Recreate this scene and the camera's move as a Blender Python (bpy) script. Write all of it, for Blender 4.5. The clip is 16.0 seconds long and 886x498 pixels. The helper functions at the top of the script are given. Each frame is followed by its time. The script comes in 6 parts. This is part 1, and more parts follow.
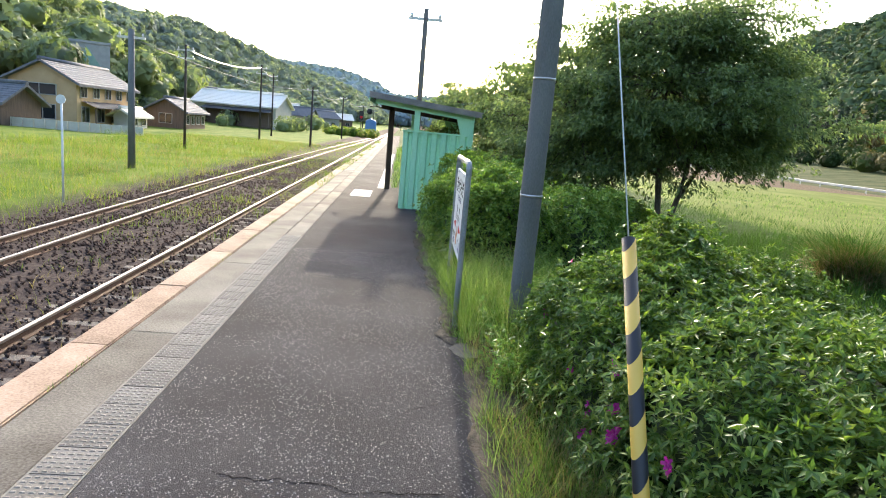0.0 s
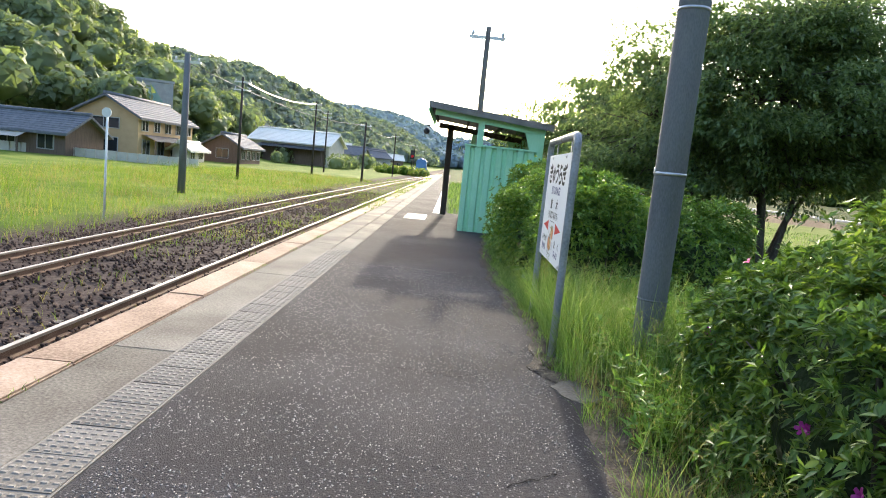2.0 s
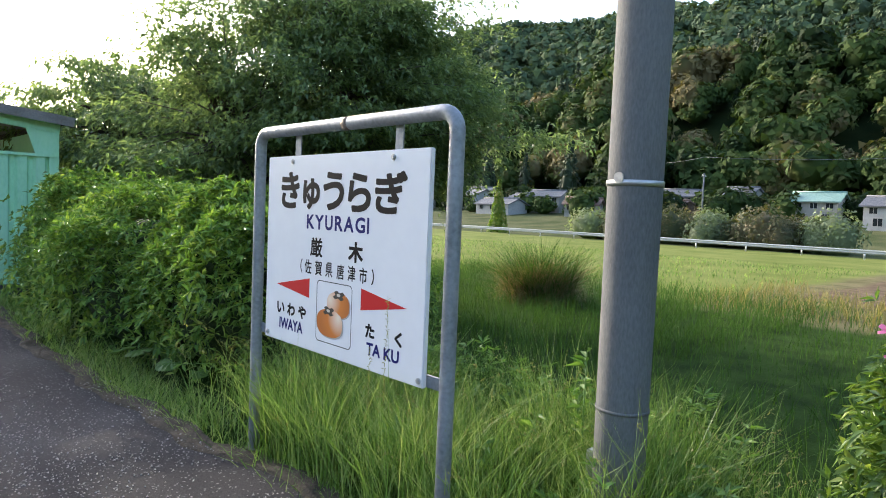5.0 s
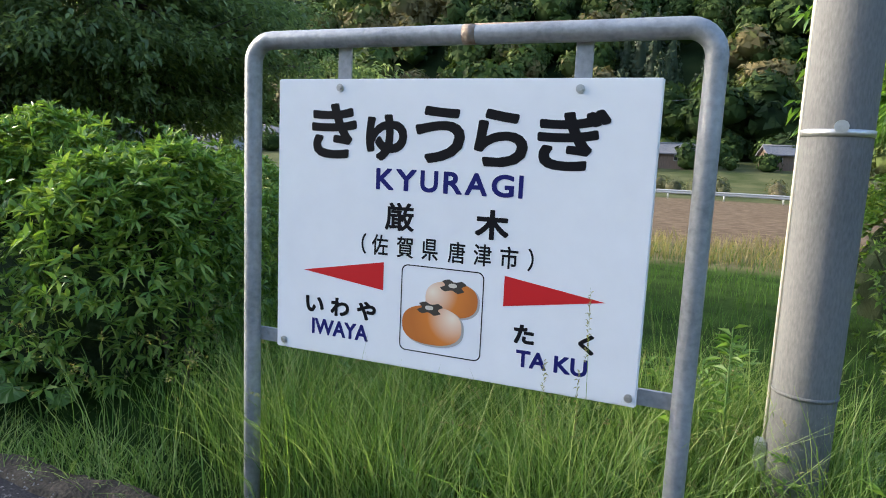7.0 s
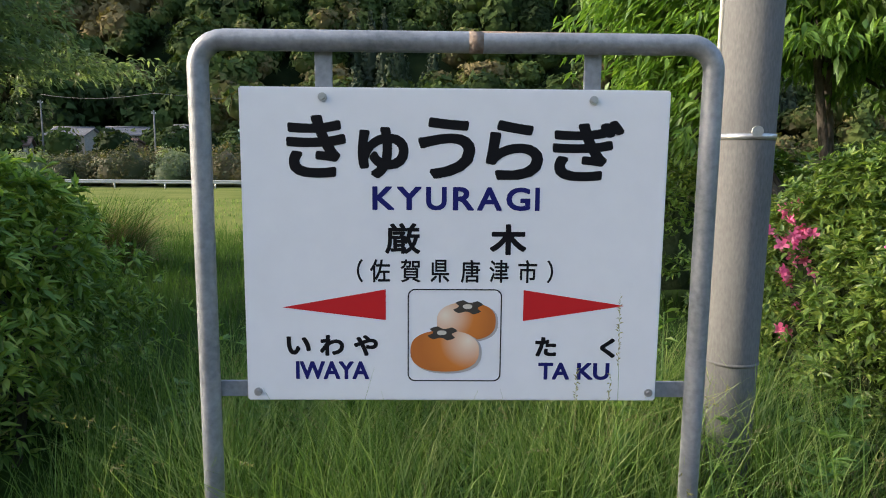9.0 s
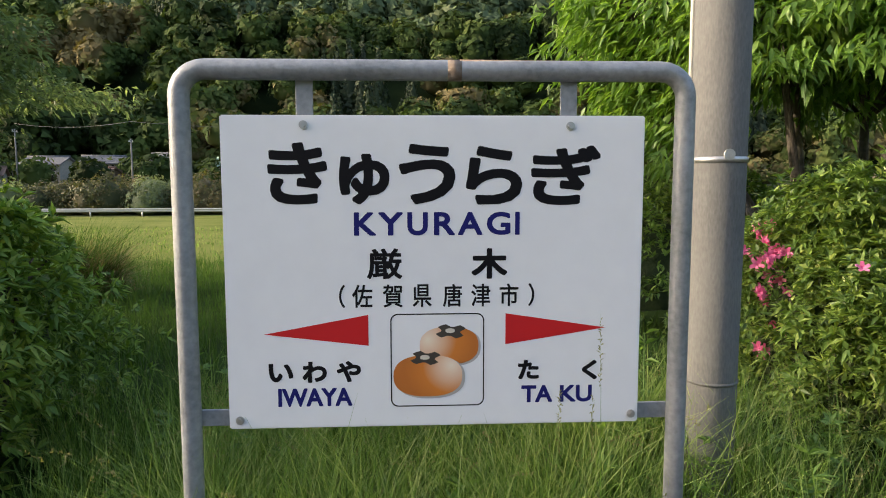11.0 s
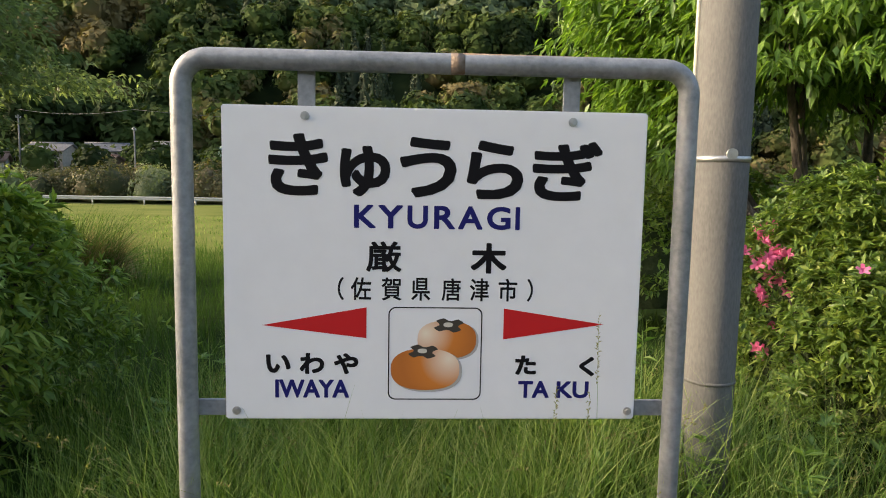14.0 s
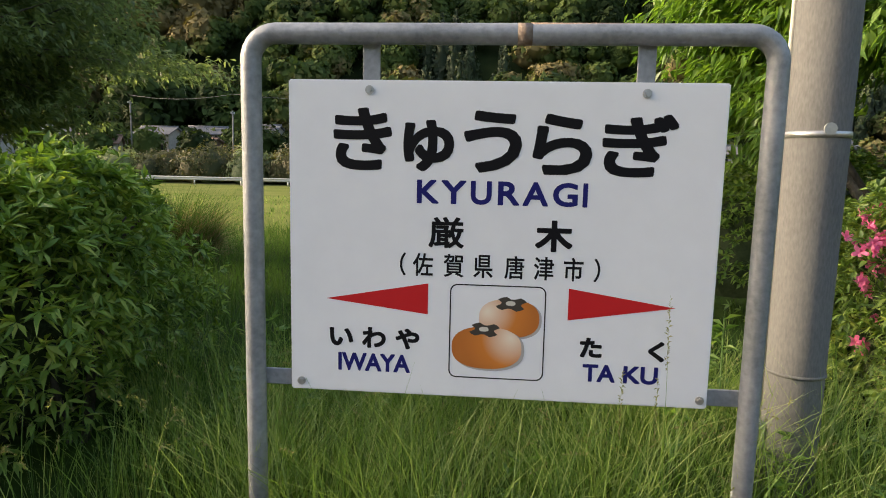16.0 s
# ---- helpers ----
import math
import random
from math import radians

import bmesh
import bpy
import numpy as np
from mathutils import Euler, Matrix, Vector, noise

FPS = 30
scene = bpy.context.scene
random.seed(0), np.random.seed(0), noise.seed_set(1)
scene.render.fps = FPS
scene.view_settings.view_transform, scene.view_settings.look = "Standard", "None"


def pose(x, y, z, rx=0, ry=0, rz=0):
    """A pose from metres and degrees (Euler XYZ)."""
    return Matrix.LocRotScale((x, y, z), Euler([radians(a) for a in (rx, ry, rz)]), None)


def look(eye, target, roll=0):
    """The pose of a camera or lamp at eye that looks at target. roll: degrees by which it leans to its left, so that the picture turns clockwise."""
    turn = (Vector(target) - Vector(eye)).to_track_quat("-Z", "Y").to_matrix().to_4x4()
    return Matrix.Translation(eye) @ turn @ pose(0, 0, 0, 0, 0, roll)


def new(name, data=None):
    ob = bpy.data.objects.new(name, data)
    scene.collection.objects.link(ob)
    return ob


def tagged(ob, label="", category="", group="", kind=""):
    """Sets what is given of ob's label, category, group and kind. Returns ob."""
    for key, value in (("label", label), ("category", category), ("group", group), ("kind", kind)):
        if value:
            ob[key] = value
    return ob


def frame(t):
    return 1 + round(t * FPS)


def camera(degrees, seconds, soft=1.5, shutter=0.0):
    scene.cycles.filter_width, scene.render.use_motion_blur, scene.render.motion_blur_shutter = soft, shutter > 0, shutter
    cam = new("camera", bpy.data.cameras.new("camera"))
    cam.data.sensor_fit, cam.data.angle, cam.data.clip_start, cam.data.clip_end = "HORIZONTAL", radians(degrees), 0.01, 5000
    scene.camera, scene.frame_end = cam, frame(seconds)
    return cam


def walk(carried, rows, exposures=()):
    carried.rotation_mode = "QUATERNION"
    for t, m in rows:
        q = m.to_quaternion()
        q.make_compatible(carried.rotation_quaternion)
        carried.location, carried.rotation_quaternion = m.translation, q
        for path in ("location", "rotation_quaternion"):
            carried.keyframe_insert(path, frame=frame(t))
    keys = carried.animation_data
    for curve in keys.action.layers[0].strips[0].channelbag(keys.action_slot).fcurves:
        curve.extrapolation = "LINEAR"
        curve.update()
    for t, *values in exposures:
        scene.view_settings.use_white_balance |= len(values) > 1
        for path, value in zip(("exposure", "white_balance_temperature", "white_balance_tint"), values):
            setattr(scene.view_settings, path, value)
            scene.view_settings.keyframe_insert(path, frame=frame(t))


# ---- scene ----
cam = camera(69.2, 16.0, soft=1.0)
PATH = [
    (0, (-0.022, 0.089, 2.018), (0.133, 2.05, 1.654), 5.1),
    (0.5, (-0.009, 0.557, 1.84), (0.094, 2.508, 1.415), 3.0),
    (1, (-0.085, 0.879, 1.635), (-0.027, 2.848, 1.293), 4.2),
    (1.5, (-0.15, 1.311, 1.487), (-0.14, 3.282, 1.15), 4.0),
    (2, (-0.234, 1.746, 1.359), (-0.235, 3.731, 1.109), 5.8),
    (2.5, (-0.315, 2.435, 1.317), (-0.096, 4.414, 1.131), 7.7),
    (3, (-0.475, 3.035, 1.315), (-0.166, 5.003, 1.138), 5.3),
    (3.5, (-0.677, 3.579, 1.331), (0.062, 5.433, 1.209), 5.5),
    (4, (-0.849, 4.088, 1.33), (0.051, 5.867, 1.166), 5.0),
    (4.2, (-0.93, 4.256, 1.323), (0.113, 5.958, 1.194), 4.2),
    (6.3, (-1.092, 6.165, 1.364), (0.553, 7.279, 1.136), 2.5),
    (6.5, (-1.168, 6.325, 1.349), (0.528, 7.361, 1.121), 2.4),
    (7, (-1.188, 6.674, 1.33), (0.668, 7.366, 1.054), 2.6),
    (7.5, (-1.183, 6.959, 1.338), (0.743, 7.415, 1.057), 1.5),
    (8, (-1.245, 7.216, 1.357), (0.731, 7.362, 1.083), 0.9),
    (8.5, (-1.176, 7.38, 1.337), (0.804, 7.442, 1.066), 0.4),
    (9, (-1.192, 7.48, 1.362), (0.789, 7.407, 1.097), 0.5),
    (11.5, (-1.206, 7.483, 1.364), (0.781, 7.349, 1.177), -0.2),
    (12, (-1.202, 7.48, 1.366), (0.784, 7.339, 1.176), -0.1),
    (12.5, (-1.207, 7.482, 1.366), (0.779, 7.34, 1.171), 0.3),
    (13, (-1.208, 7.486, 1.364), (0.778, 7.368, 1.168), 0.7),
    (13.5, (-1.205, 7.482, 1.36), (0.782, 7.37, 1.158), 0.8),
    (14, (-1.204, 7.478, 1.362), (0.781, 7.349, 1.156), 1.0),
    (14.5, (-1.205, 7.481, 1.359), (0.781, 7.368, 1.15), 1.0),
    (15, (-1.202, 7.466, 1.359), (0.783, 7.366, 1.14), 1.1),
    (15.5, (-1.189, 7.422, 1.35), (0.798, 7.412, 1.124), 1.9),
    (16, (-1.173, 7.414, 1.341), (0.805, 7.546, 1.077), 1.2),
]
walk(cam, [(t, look(eye, target, roll)) for t, eye, target, roll in PATH],
     exposures=[(0, 2.22, 6330, 10), (2.5, 2.09, 6280, 10), (3.5, 1.88, 6230, 11), (4.2, 2.04, 6200, 11), (6.3, 2.08, 6080, 12), (7.0, 2.08, 6150, 11), (8.0, 1.86, 6350, 11), (9.0, 1.69, 6550, 12), (11.3, 1.71, 7300, 13), (16, 1.69, 7700, 13)])

# ---- world and sun ----
SUN_ELEV, SUN_AZ = radians(20.5), radians(2.7)
world = bpy.data.worlds.new("world")
scene.world = world
world.use_nodes = True
wn = world.node_tree.nodes
sky = wn.new("ShaderNodeTexSky")
sky.sky_type = "NISHITA"
sky.sun_disc = False
sky.sun_elevation = SUN_ELEV
sky.sun_rotation = SUN_AZ
sky.air_density, sky.dust_density, sky.ozone_density = 1.0, 3.0, 1.0
world.node_tree.links.new(sky.outputs[0], wn["Background"].inputs[0])
wn["Background"].inputs[1].default_value = 0.15
sun = new("sun", bpy.data.lights.new("sun", "SUN"))
sun.data.energy, sun.data.angle, sun.data.color = 1.5, radians(0.6), (1.0, 0.89, 0.70)
sun.matrix_world = look((0, 0, 0), (-math.sin(SUN_AZ) * math.cos(SUN_ELEV), -math.cos(SUN_AZ) * math.cos(SUN_ELEV), -math.sin(SUN_ELEV)))

# ---- materials ----


def shader(name):
    m = bpy.data.materials.new(name)
    m.use_nodes = True
    return m, m.node_tree.nodes, m.node_tree.links, m.node_tree.nodes["Principled BSDF"]


def surface(name, colours, scale=3.0, fine=40.0, rough=0.8, bump=0.3, metal=0.0, stretch=(1, 1, 1), spots=None, vary=0.0, spec=0.4, dist=0.02):
    """Noise at two scales runs through a ramp of colours; a fine noise gives relief. spots: (scale, colour, threshold) for specks."""
    m, n, l, b = shader(name)
    co = n.new("ShaderNodeTexCoord")
    mp = n.new("ShaderNodeMapping")
    mp.inputs["Scale"].default_value = stretch
    l.new(co.outputs["Object"], mp.inputs[0])
    big, small = n.new("ShaderNodeTexNoise"), n.new("ShaderNodeTexNoise")
    big.inputs["Scale"].default_value, small.inputs["Scale"].default_value = scale, fine
    big.inputs["Detail"].default_value, small.inputs["Detail"].default_value = 5, 4
    for t in (big, small):
        l.new(mp.outputs[0], t.inputs["Vector"])
    mix = n.new("ShaderNodeMath")
    mix.operation = "MULTIPLY_ADD"
    mix.inputs[1].default_value = 0.45
    l.new(small.outputs[0], mix.inputs[0])
    half = n.new("ShaderNodeMath")
    half.operation = "MULTIPLY"
    half.inputs[1].default_value = 0.55
    l.new(big.outputs[0], half.inputs[0])
    l.new(half.outputs[0], mix.inputs[2])
    value = mix.outputs[0]
    if vary:
        info = n.new("ShaderNodeObjectInfo")
        add = n.new("ShaderNodeMath")
        add.operation = "MULTIPLY_ADD"
        add.inputs[1].default_value = vary
        l.new(info.outputs["Random"], add.inputs[0])
        l.new(value, add.inputs[2])
        sub = n.new("ShaderNodeMath")
        sub.operation = "SUBTRACT"
        sub.inputs[1].default_value = vary / 2
        l.new(add.outputs[0], sub.inputs[0])
        value = sub.outputs[0]
    ramp = n.new("ShaderNodeValToRGB")
    ramp.color_ramp.elements[0].position, ramp.color_ramp.elements[1].position = 0.32, 0.68
    ramp.color_ramp.elements[0].color, ramp.color_ramp.elements[1].color = (*colours[0], 1), (*colours[-1], 1)
    for k, c in enumerate(colours[1:-1]):
        e = ramp.color_ramp.elements.new(0.32 + 0.36 * (k + 1) / (len(colours) - 1))
        e.color = (*c, 1)
    l.new(value, ramp.inputs[0])
    colour = ramp.outputs[0]
    if spots:
        v = n.new("ShaderNodeTexVoronoi")
        v.inputs["Scale"].default_value = spots[0]
        l.new(mp.outputs[0], v.inputs["Vector"])
        sep = n.new("ShaderNodeSeparateColor")
        l.new(v.outputs["Color"], sep.inputs[0])
        gt = n.new("ShaderNodeMath")
        gt.operation = "GREATER_THAN"
        gt.inputs[1].default_value = spots[2]
        l.new(sep.outputs[0], gt.inputs[0])
        mx = n.new("ShaderNodeMix")
        mx.data_type = "RGBA"
        l.new(gt.outputs[0], mx.inputs["Factor"])
        l.new(colour, mx.inputs["A"])
        mx.inputs["B"].default_value = (*spots[1], 1)
        colour = mx.outputs["Result"]
    l.new(colour, b.inputs["Base Color"])
    b.inputs["Roughness"].default_value, b.inputs["Metallic"].default_value = rough, metal
    b.inputs["Specular IOR Level"].default_value = spec
    if bump:
        bp = n.new("ShaderNodeBump")
        bp.inputs["Strength"].default_value, bp.inputs["Distance"].default_value = bump, dist
        l.new(small.outputs[0], bp.inputs["Height"])
        l.new(bp.outputs[0], b.inputs["Normal"])
    return m


def foliage(name, colours, rough=0.45, through_light=0.35, patch=1.2, tint=None, island=0.55, lo=0.15, hi=0.9, spec=0.5):
    """Leaf material: each leaf its own shade, patches over the whole plant, light shining through."""
    m, n, l, b = shader(name)
    geo = n.new("ShaderNodeNewGeometry")
    co = n.new("ShaderNodeTexCoord")
    big = n.new("ShaderNodeTexNoise")
    big.inputs["Scale"].default_value = patch
    l.new(co.outputs["Object"], big.inputs["Vector"])
    add = n.new("ShaderNodeMath")
    add.operation = "MULTIPLY_ADD"
    add.inputs[1].default_value = island
    l.new(geo.outputs["Random Per Island"], add.inputs[0])
    half = n.new("ShaderNodeMath")
    half.operation = "MULTIPLY"
    half.inputs[1].default_value = 1.05 - island
    l.new(big.outputs[0], half.inputs[0])
    l.new(half.outputs[0], add.inputs[2])
    ramp = n.new("ShaderNodeValToRGB")
    ramp.color_ramp.elements[0].position, ramp.color_ramp.elements[1].position = lo, hi
    ramp.color_ramp.elements[0].color, ramp.color_ramp.elements[1].color = (*colours[0], 1), (*colours[-1], 1)
    for k, c in enumerate(colours[1:-1]):
        e = ramp.color_ramp.elements.new(lo + (hi - lo) * (k + 1) / (len(colours) - 1))
        e.color = (*c, 1)
    l.new(add.outputs[0], ramp.inputs[0])
    l.new(ramp.outputs[0], b.inputs["Base Color"])
    b.inputs["Roughness"].default_value, b.inputs["Specular IOR Level"].default_value = rough, spec
    tr = n.new("ShaderNodeBsdfTranslucent")
    bright = n.new("ShaderNodeMix")
    bright.data_type, bright.blend_type = "RGBA", "MULTIPLY"
    bright.inputs["Factor"].default_value = 1.0
    l.new(ramp.outputs[0], bright.inputs["A"])
    bright.inputs["B"].default_value = (*(tint or (1.8, 1.9, 0.8)), 1)
    l.new(bright.outputs["Result"], tr.inputs[0])
    mx = n.new("ShaderNodeMixShader")
    mx.inputs[0].default_value = through_light
    l.new(b.outputs[0], mx.inputs[1])
    l.new(tr.outputs[0], mx.inputs[2])
    l.new(mx.outputs[0], n["Material Output"].inputs[0])
    return m


def plain(name, colour, rough=0.5, metal=0.0, spec=0.5):
    m, n, l, b = shader(name)
    b.inputs["Base Color"].default_value = (*colour, 1)
    b.inputs["Roughness"].default_value, b.inputs["Metallic"].default_value = rough, metal
    b.inputs["Specular IOR Level"].default_value = spec
    return m


ASPHALT = surface("asphalt", [(0.018, 0.0168, 0.0182), (0.0375, 0.035, 0.0375), (0.084, 0.079, 0.081)], 0.7, 120, 0.95, 1.0, spots=(135, (0.20, 0.188, 0.19), 0.962), dist=0.010, spec=0.15)
CONCRETE = surface("concrete", [(0.062, 0.053, 0.042), (0.148, 0.132, 0.110), (0.25, 0.228, 0.194)], 1.3, 55, 0.92, 0.6, dist=0.008, spec=0.15, vary=0.12)
COPING = surface("coping_concrete", [(0.18, 0.12, 0.084), (0.35, 0.25, 0.182), (0.45, 0.35, 0.27)], 1.7, 50, 0.92, 0.5, vary=0.1, dist=0.006, spec=0.15)
TACTILE = surface("tactile_concrete", [(0.085, 0.075, 0.064), (0.15, 0.135, 0.116), (0.23, 0.21, 0.185)], 3, 70, 0.9, 0.5, vary=0.2, dist=0.005)
STUD = surface("tactile_stud", [(0.15, 0.132, 0.11), (0.31, 0.28, 0.24)], 6, 80, 0.9, 0.3)
JOINT = surface("joint_mortar", [(0.13, 0.115, 0.095), (0.26, 0.235, 0.20)], 8, 80, 0.9, 0.2)
SOIL = surface("soil", [(0.05, 0.038, 0.026), (0.11, 0.085, 0.058), (0.17, 0.13, 0.09)], 2.5, 50, 0.95, 0.8, dist=0.02)
BALLAST = surface("ballast_stone", [(0.040, 0.028, 0.024), (0.058, 0.041, 0.035), (0.082, 0.061, 0.052)], 9, 60, 1.0, 0.3, dist=0.01, spec=0.05)
RAIL_TOP = surface("worn_rail_top", [(0.27, 0.225, 0.185), (0.40, 0.345, 0.295)], 4, 40, 0.45, 0.1, metal=0.5)
RUST = surface("rusty_rail", [(0.10, 0.055, 0.035), (0.19, 0.11, 0.07)], 5, 60, 0.85, 0.4)
SLEEPER = surface("sleeper_wood", [(0.085, 0.07, 0.06), (0.17, 0.145, 0.125)], 6, 50, 0.9, 0.5, stretch=(1, 6, 6))
GALV = surface("galvanised_pipe", [(0.17, 0.185, 0.20), (0.27, 0.285, 0.305), (0.355, 0.37, 0.395)], 5, 55, 0.5, 0.12, metal=0.3)
GALV_RUST = surface("rusted_pipe_joint", [(0.16, 0.105, 0.075), (0.23, 0.18, 0.145), (0.30, 0.30, 0.31)], 16, 60, 0.75, 0.3)
POLE_CON = surface("pole_concrete", [(0.112, 0.114, 0.114), (0.158, 0.160, 0.160), (0.205, 0.207, 0.204)], 1.6, 70, 0.9, 0.35, stretch=(2.0, 2.0, 0.6), dist=0.004, spec=0.2)
STEEL = surface("steel_band", [(0.42, 0.42, 0.42), (0.60, 0.60, 0.60)], 12, 60, 0.4, 0.1, metal=0.8)
BOARD = surface("sign_white", [(0.76, 0.77, 0.80), (0.82, 0.83, 0.855)], 1.2, 12, 0.38, 0.02)
OLDWOOD = surface("old_pole_wood", [(0.10, 0.085, 0.075), (0.19, 0.165, 0.145)], 4, 50, 0.9, 0.4, stretch=(3, 3, 0.5))
BLACK = plain("sign_black", (0.007, 0.007, 0.009), 0.6, spec=0.12)
BLUE = plain("sign_blue", (0.012, 0.014, 0.13), 0.6, spec=0.15)
RED = plain("sign_red", (0.56, 0.018, 0.022), 0.55, spec=0.2)
CONDUIT = surface("conduit_pvc", [(0.62, 0.59, 0.52), (0.72, 0.69, 0.62)], 4, 30, 0.5, 0.05)
MINT = surface("mint_paint", [(0.33, 0.66, 0.41), (0.41, 0.74, 0.48), (0.46, 0.77, 0.53)], 2.2, 30, 0.6, 0.08, stretch=(1, 1, 0.4), spec=0.3)
DARKWOOD = surface("dark_wood", [(0.035, 0.026, 0.021), (0.075, 0.056, 0.045)], 4, 50, 0.85, 0.4, stretch=(3, 3, 0.5))
ROOFSHEET = surface("roof_sheet", [(0.15, 0.135, 0.128), (0.28, 0.255, 0.24)], 4, 40, 0.75, 0.3)
WHITEPAINT = surface("road_white", [(0.68, 0.68, 0.66), (0.82, 0.82, 0.80)], 5, 60, 0.75, 0.2)
GUARDBLACK = plain("guard_black", (0.018, 0.018, 0.021), 0.5)
BARK = surface("bark", [(0.035, 0.028, 0.022), (0.085, 0.07, 0.056), (0.14, 0.12, 0.10)], 5, 45, 0.9, 0.7, stretch=(1, 1, 0.35))
AZALEA = foliage("azalea_leaf", [(0.036, 0.070, 0.017), (0.084, 0.15, 0.032), (0.15, 0.23, 0.048), (0.27, 0.32, 0.075)], 0.42, 0.27, spec=0.4)
SHRUB = foliage("shrub_leaf", [(0.04, 0.086, 0.02), (0.108, 0.20, 0.04), (0.20, 0.305, 0.06), (0.34, 0.39, 0.10)], 0.45, 0.24, spec=0.28)
CHERRY = foliage("tree_leaf", [(0.070, 0.108, 0.052), (0.14, 0.20, 0.085), (0.24, 0.30, 0.12)], 0.45, 0.44, patch=0.6, tint=(1.6, 1.6, 1.0), spec=0.3)
WEED = foliage("weed_leaf", [(0.06, 0.125, 0.03), (0.115, 0.215, 0.048), (0.20, 0.30, 0.075)], 0.5, 0.35)
CABLE = plain("cable_sheath", (0.16, 0.16, 0.165), 0.6)
CHERRY_B = foliage("sunlit_tree_leaf", [(0.056, 0.116, 0.025), (0.12, 0.225, 0.044), (0.215, 0.33, 0.072)], 0.42, 0.34, patch=0.6)
GRASS = foliage("grass_blade", [(0.014, 0.034, 0.007), (0.058, 0.118, 0.020), (0.155, 0.258, 0.058), (0.32, 0.36, 0.14)], 0.5, 0.36, patch=1.5, tint=(1.6, 1.7, 0.8), spec=0.25)
PALEGRASS = foliage("pale_grass_blade", [(0.085, 0.155, 0.024), (0.18, 0.29, 0.06), (0.41, 0.47, 0.19)], 0.42, 0.32, patch=1.5, tint=(1.4, 1.4, 0.9), spec=0.3)
LAWN = foliage("lawn_blade", [(0.030, 0.064, 0.014), (0.055, 0.112, 0.024), (0.088, 0.155, 0.036)], 0.8, 0.2, patch=0.8, spec=0.1)
LEFTGRASS = foliage("trackside_grass", [(0.055, 0.105, 0.014), (0.095, 0.155, 0.022), (0.155, 0.19, 0.040), (0.23, 0.20, 0.085)], 0.65, 0.4, patch=0.35, island=0.35, lo=0.28, hi=0.78, spec=0.2)
DRYGRASS = foliage("dry_grass", [(0.12, 0.105, 0.05), (0.20, 0.165, 0.09), (0.085, 0.10, 0.035)], 0.6, 0.4)
SEED = foliage("grass_seed_head", [(0.15, 0.155, 0.06), (0.24, 0.22, 0.10)], 0.6, 0.35)
# Dark green that paints the shade inside the bushes.
INNER = surface("bush_shade", [(0.022, 0.038, 0.013), (0.05, 0.072, 0.026)], 8, 40, 0.95, 0.8)
PETAL = foliage("azalea_petal", [(0.70, 0.08, 0.28), (0.84, 0.18, 0.40), (0.90, 0.34, 0.54)], 0.5, 0.35, tint=(1.2, 1.0, 1.1))
PETAL_B = foliage("purple_petal", [(0.33, 0.015, 0.21), (0.46, 0.03, 0.31)], 0.5, 0.35, tint=(1.2, 1.0, 1.1))
FOREST = foliage("forest_crown", [(0.017, 0.030, 0.010), (0.030, 0.052, 0.015), (0.048, 0.078, 0.021), (0.078, 0.102, 0.030), (0.155, 0.128, 0.062)], 0.8, 0.12, patch=0.05, island=0.10, lo=0.37, hi=0.655, spec=0.1)
# Fresh broadleaf green, lightened and greyed to carry the western slope's haze.
FOREST_PALE = foliage("hazed_spring_crown", [(0.09, 0.118, 0.07), (0.148, 0.185, 0.10), (0.212, 0.25, 0.13), (0.275, 0.30, 0.165)], 0.75, 0.3, patch=0.08, island=0.12, lo=0.3, hi=0.75)
CONIFER = foliage("conifer", [(0.012, 0.024, 0.009), (0.022, 0.040, 0.013), (0.036, 0.056, 0.018)], 0.8, 0.08, patch=0.10, island=0.2, lo=0.3, hi=0.75)
CRACK = surface("crack_dark", [(0.010, 0.009, 0.009), (0.02, 0.018, 0.017)], 20, 80, 1.0, 0.3, spec=0.0)
GLASS = plain("window_dark", (0.02, 0.024, 0.028), 0.08)
BAMBOO = foliage("bamboo_grass", [(0.035, 0.046, 0.015), (0.06, 0.072, 0.023), (0.088, 0.082, 0.034), (0.13, 0.105, 0.05)], 0.7, 0.25, patch=0.25, island=0.35, lo=0.3, hi=0.75)
STRAW = foliage("dead_straw", [(0.09, 0.065, 0.035), (0.16, 0.12, 0.065), (0.24, 0.185, 0.11)], 0.7, 0.3)
GRIT = surface("pale_grit", [(0.26, 0.245, 0.235), (0.42, 0.39, 0.375), (0.65, 0.62, 0.60)], 14, 60, 0.7, 0.2)
# Up-valley ridge: valley haze mixed into the leaf colour as pale grey-blue.
FOREST_HAZE = foliage("hazed_forest_crown", [(0.125, 0.155, 0.148), (0.155, 0.188, 0.168), (0.185, 0.218, 0.182), (0.215, 0.245, 0.198)], 0.8, 0.3, patch=0.05, island=0.1, lo=0.3, hi=0.75)
FOREST_UP = foliage("upper_forest_crown", [(0.045, 0.072, 0.044), (0.066, 0.10, 0.056), (0.092, 0.13, 0.066), (0.14, 0.155, 0.083)], 0.8, 0.12, patch=0.04, island=0.12, lo=0.3, hi=0.75, spec=0.1)
# Closing ridge: blue of the distance haze painted straight into the crowns.
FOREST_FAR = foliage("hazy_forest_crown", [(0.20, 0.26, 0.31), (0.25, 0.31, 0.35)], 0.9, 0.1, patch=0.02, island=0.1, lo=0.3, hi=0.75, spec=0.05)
TARP = surface("blue_tarpaulin", [(0.07, 0.17, 0.34), (0.11, 0.24, 0.44)], 2, 14, 0.6, 0.3)
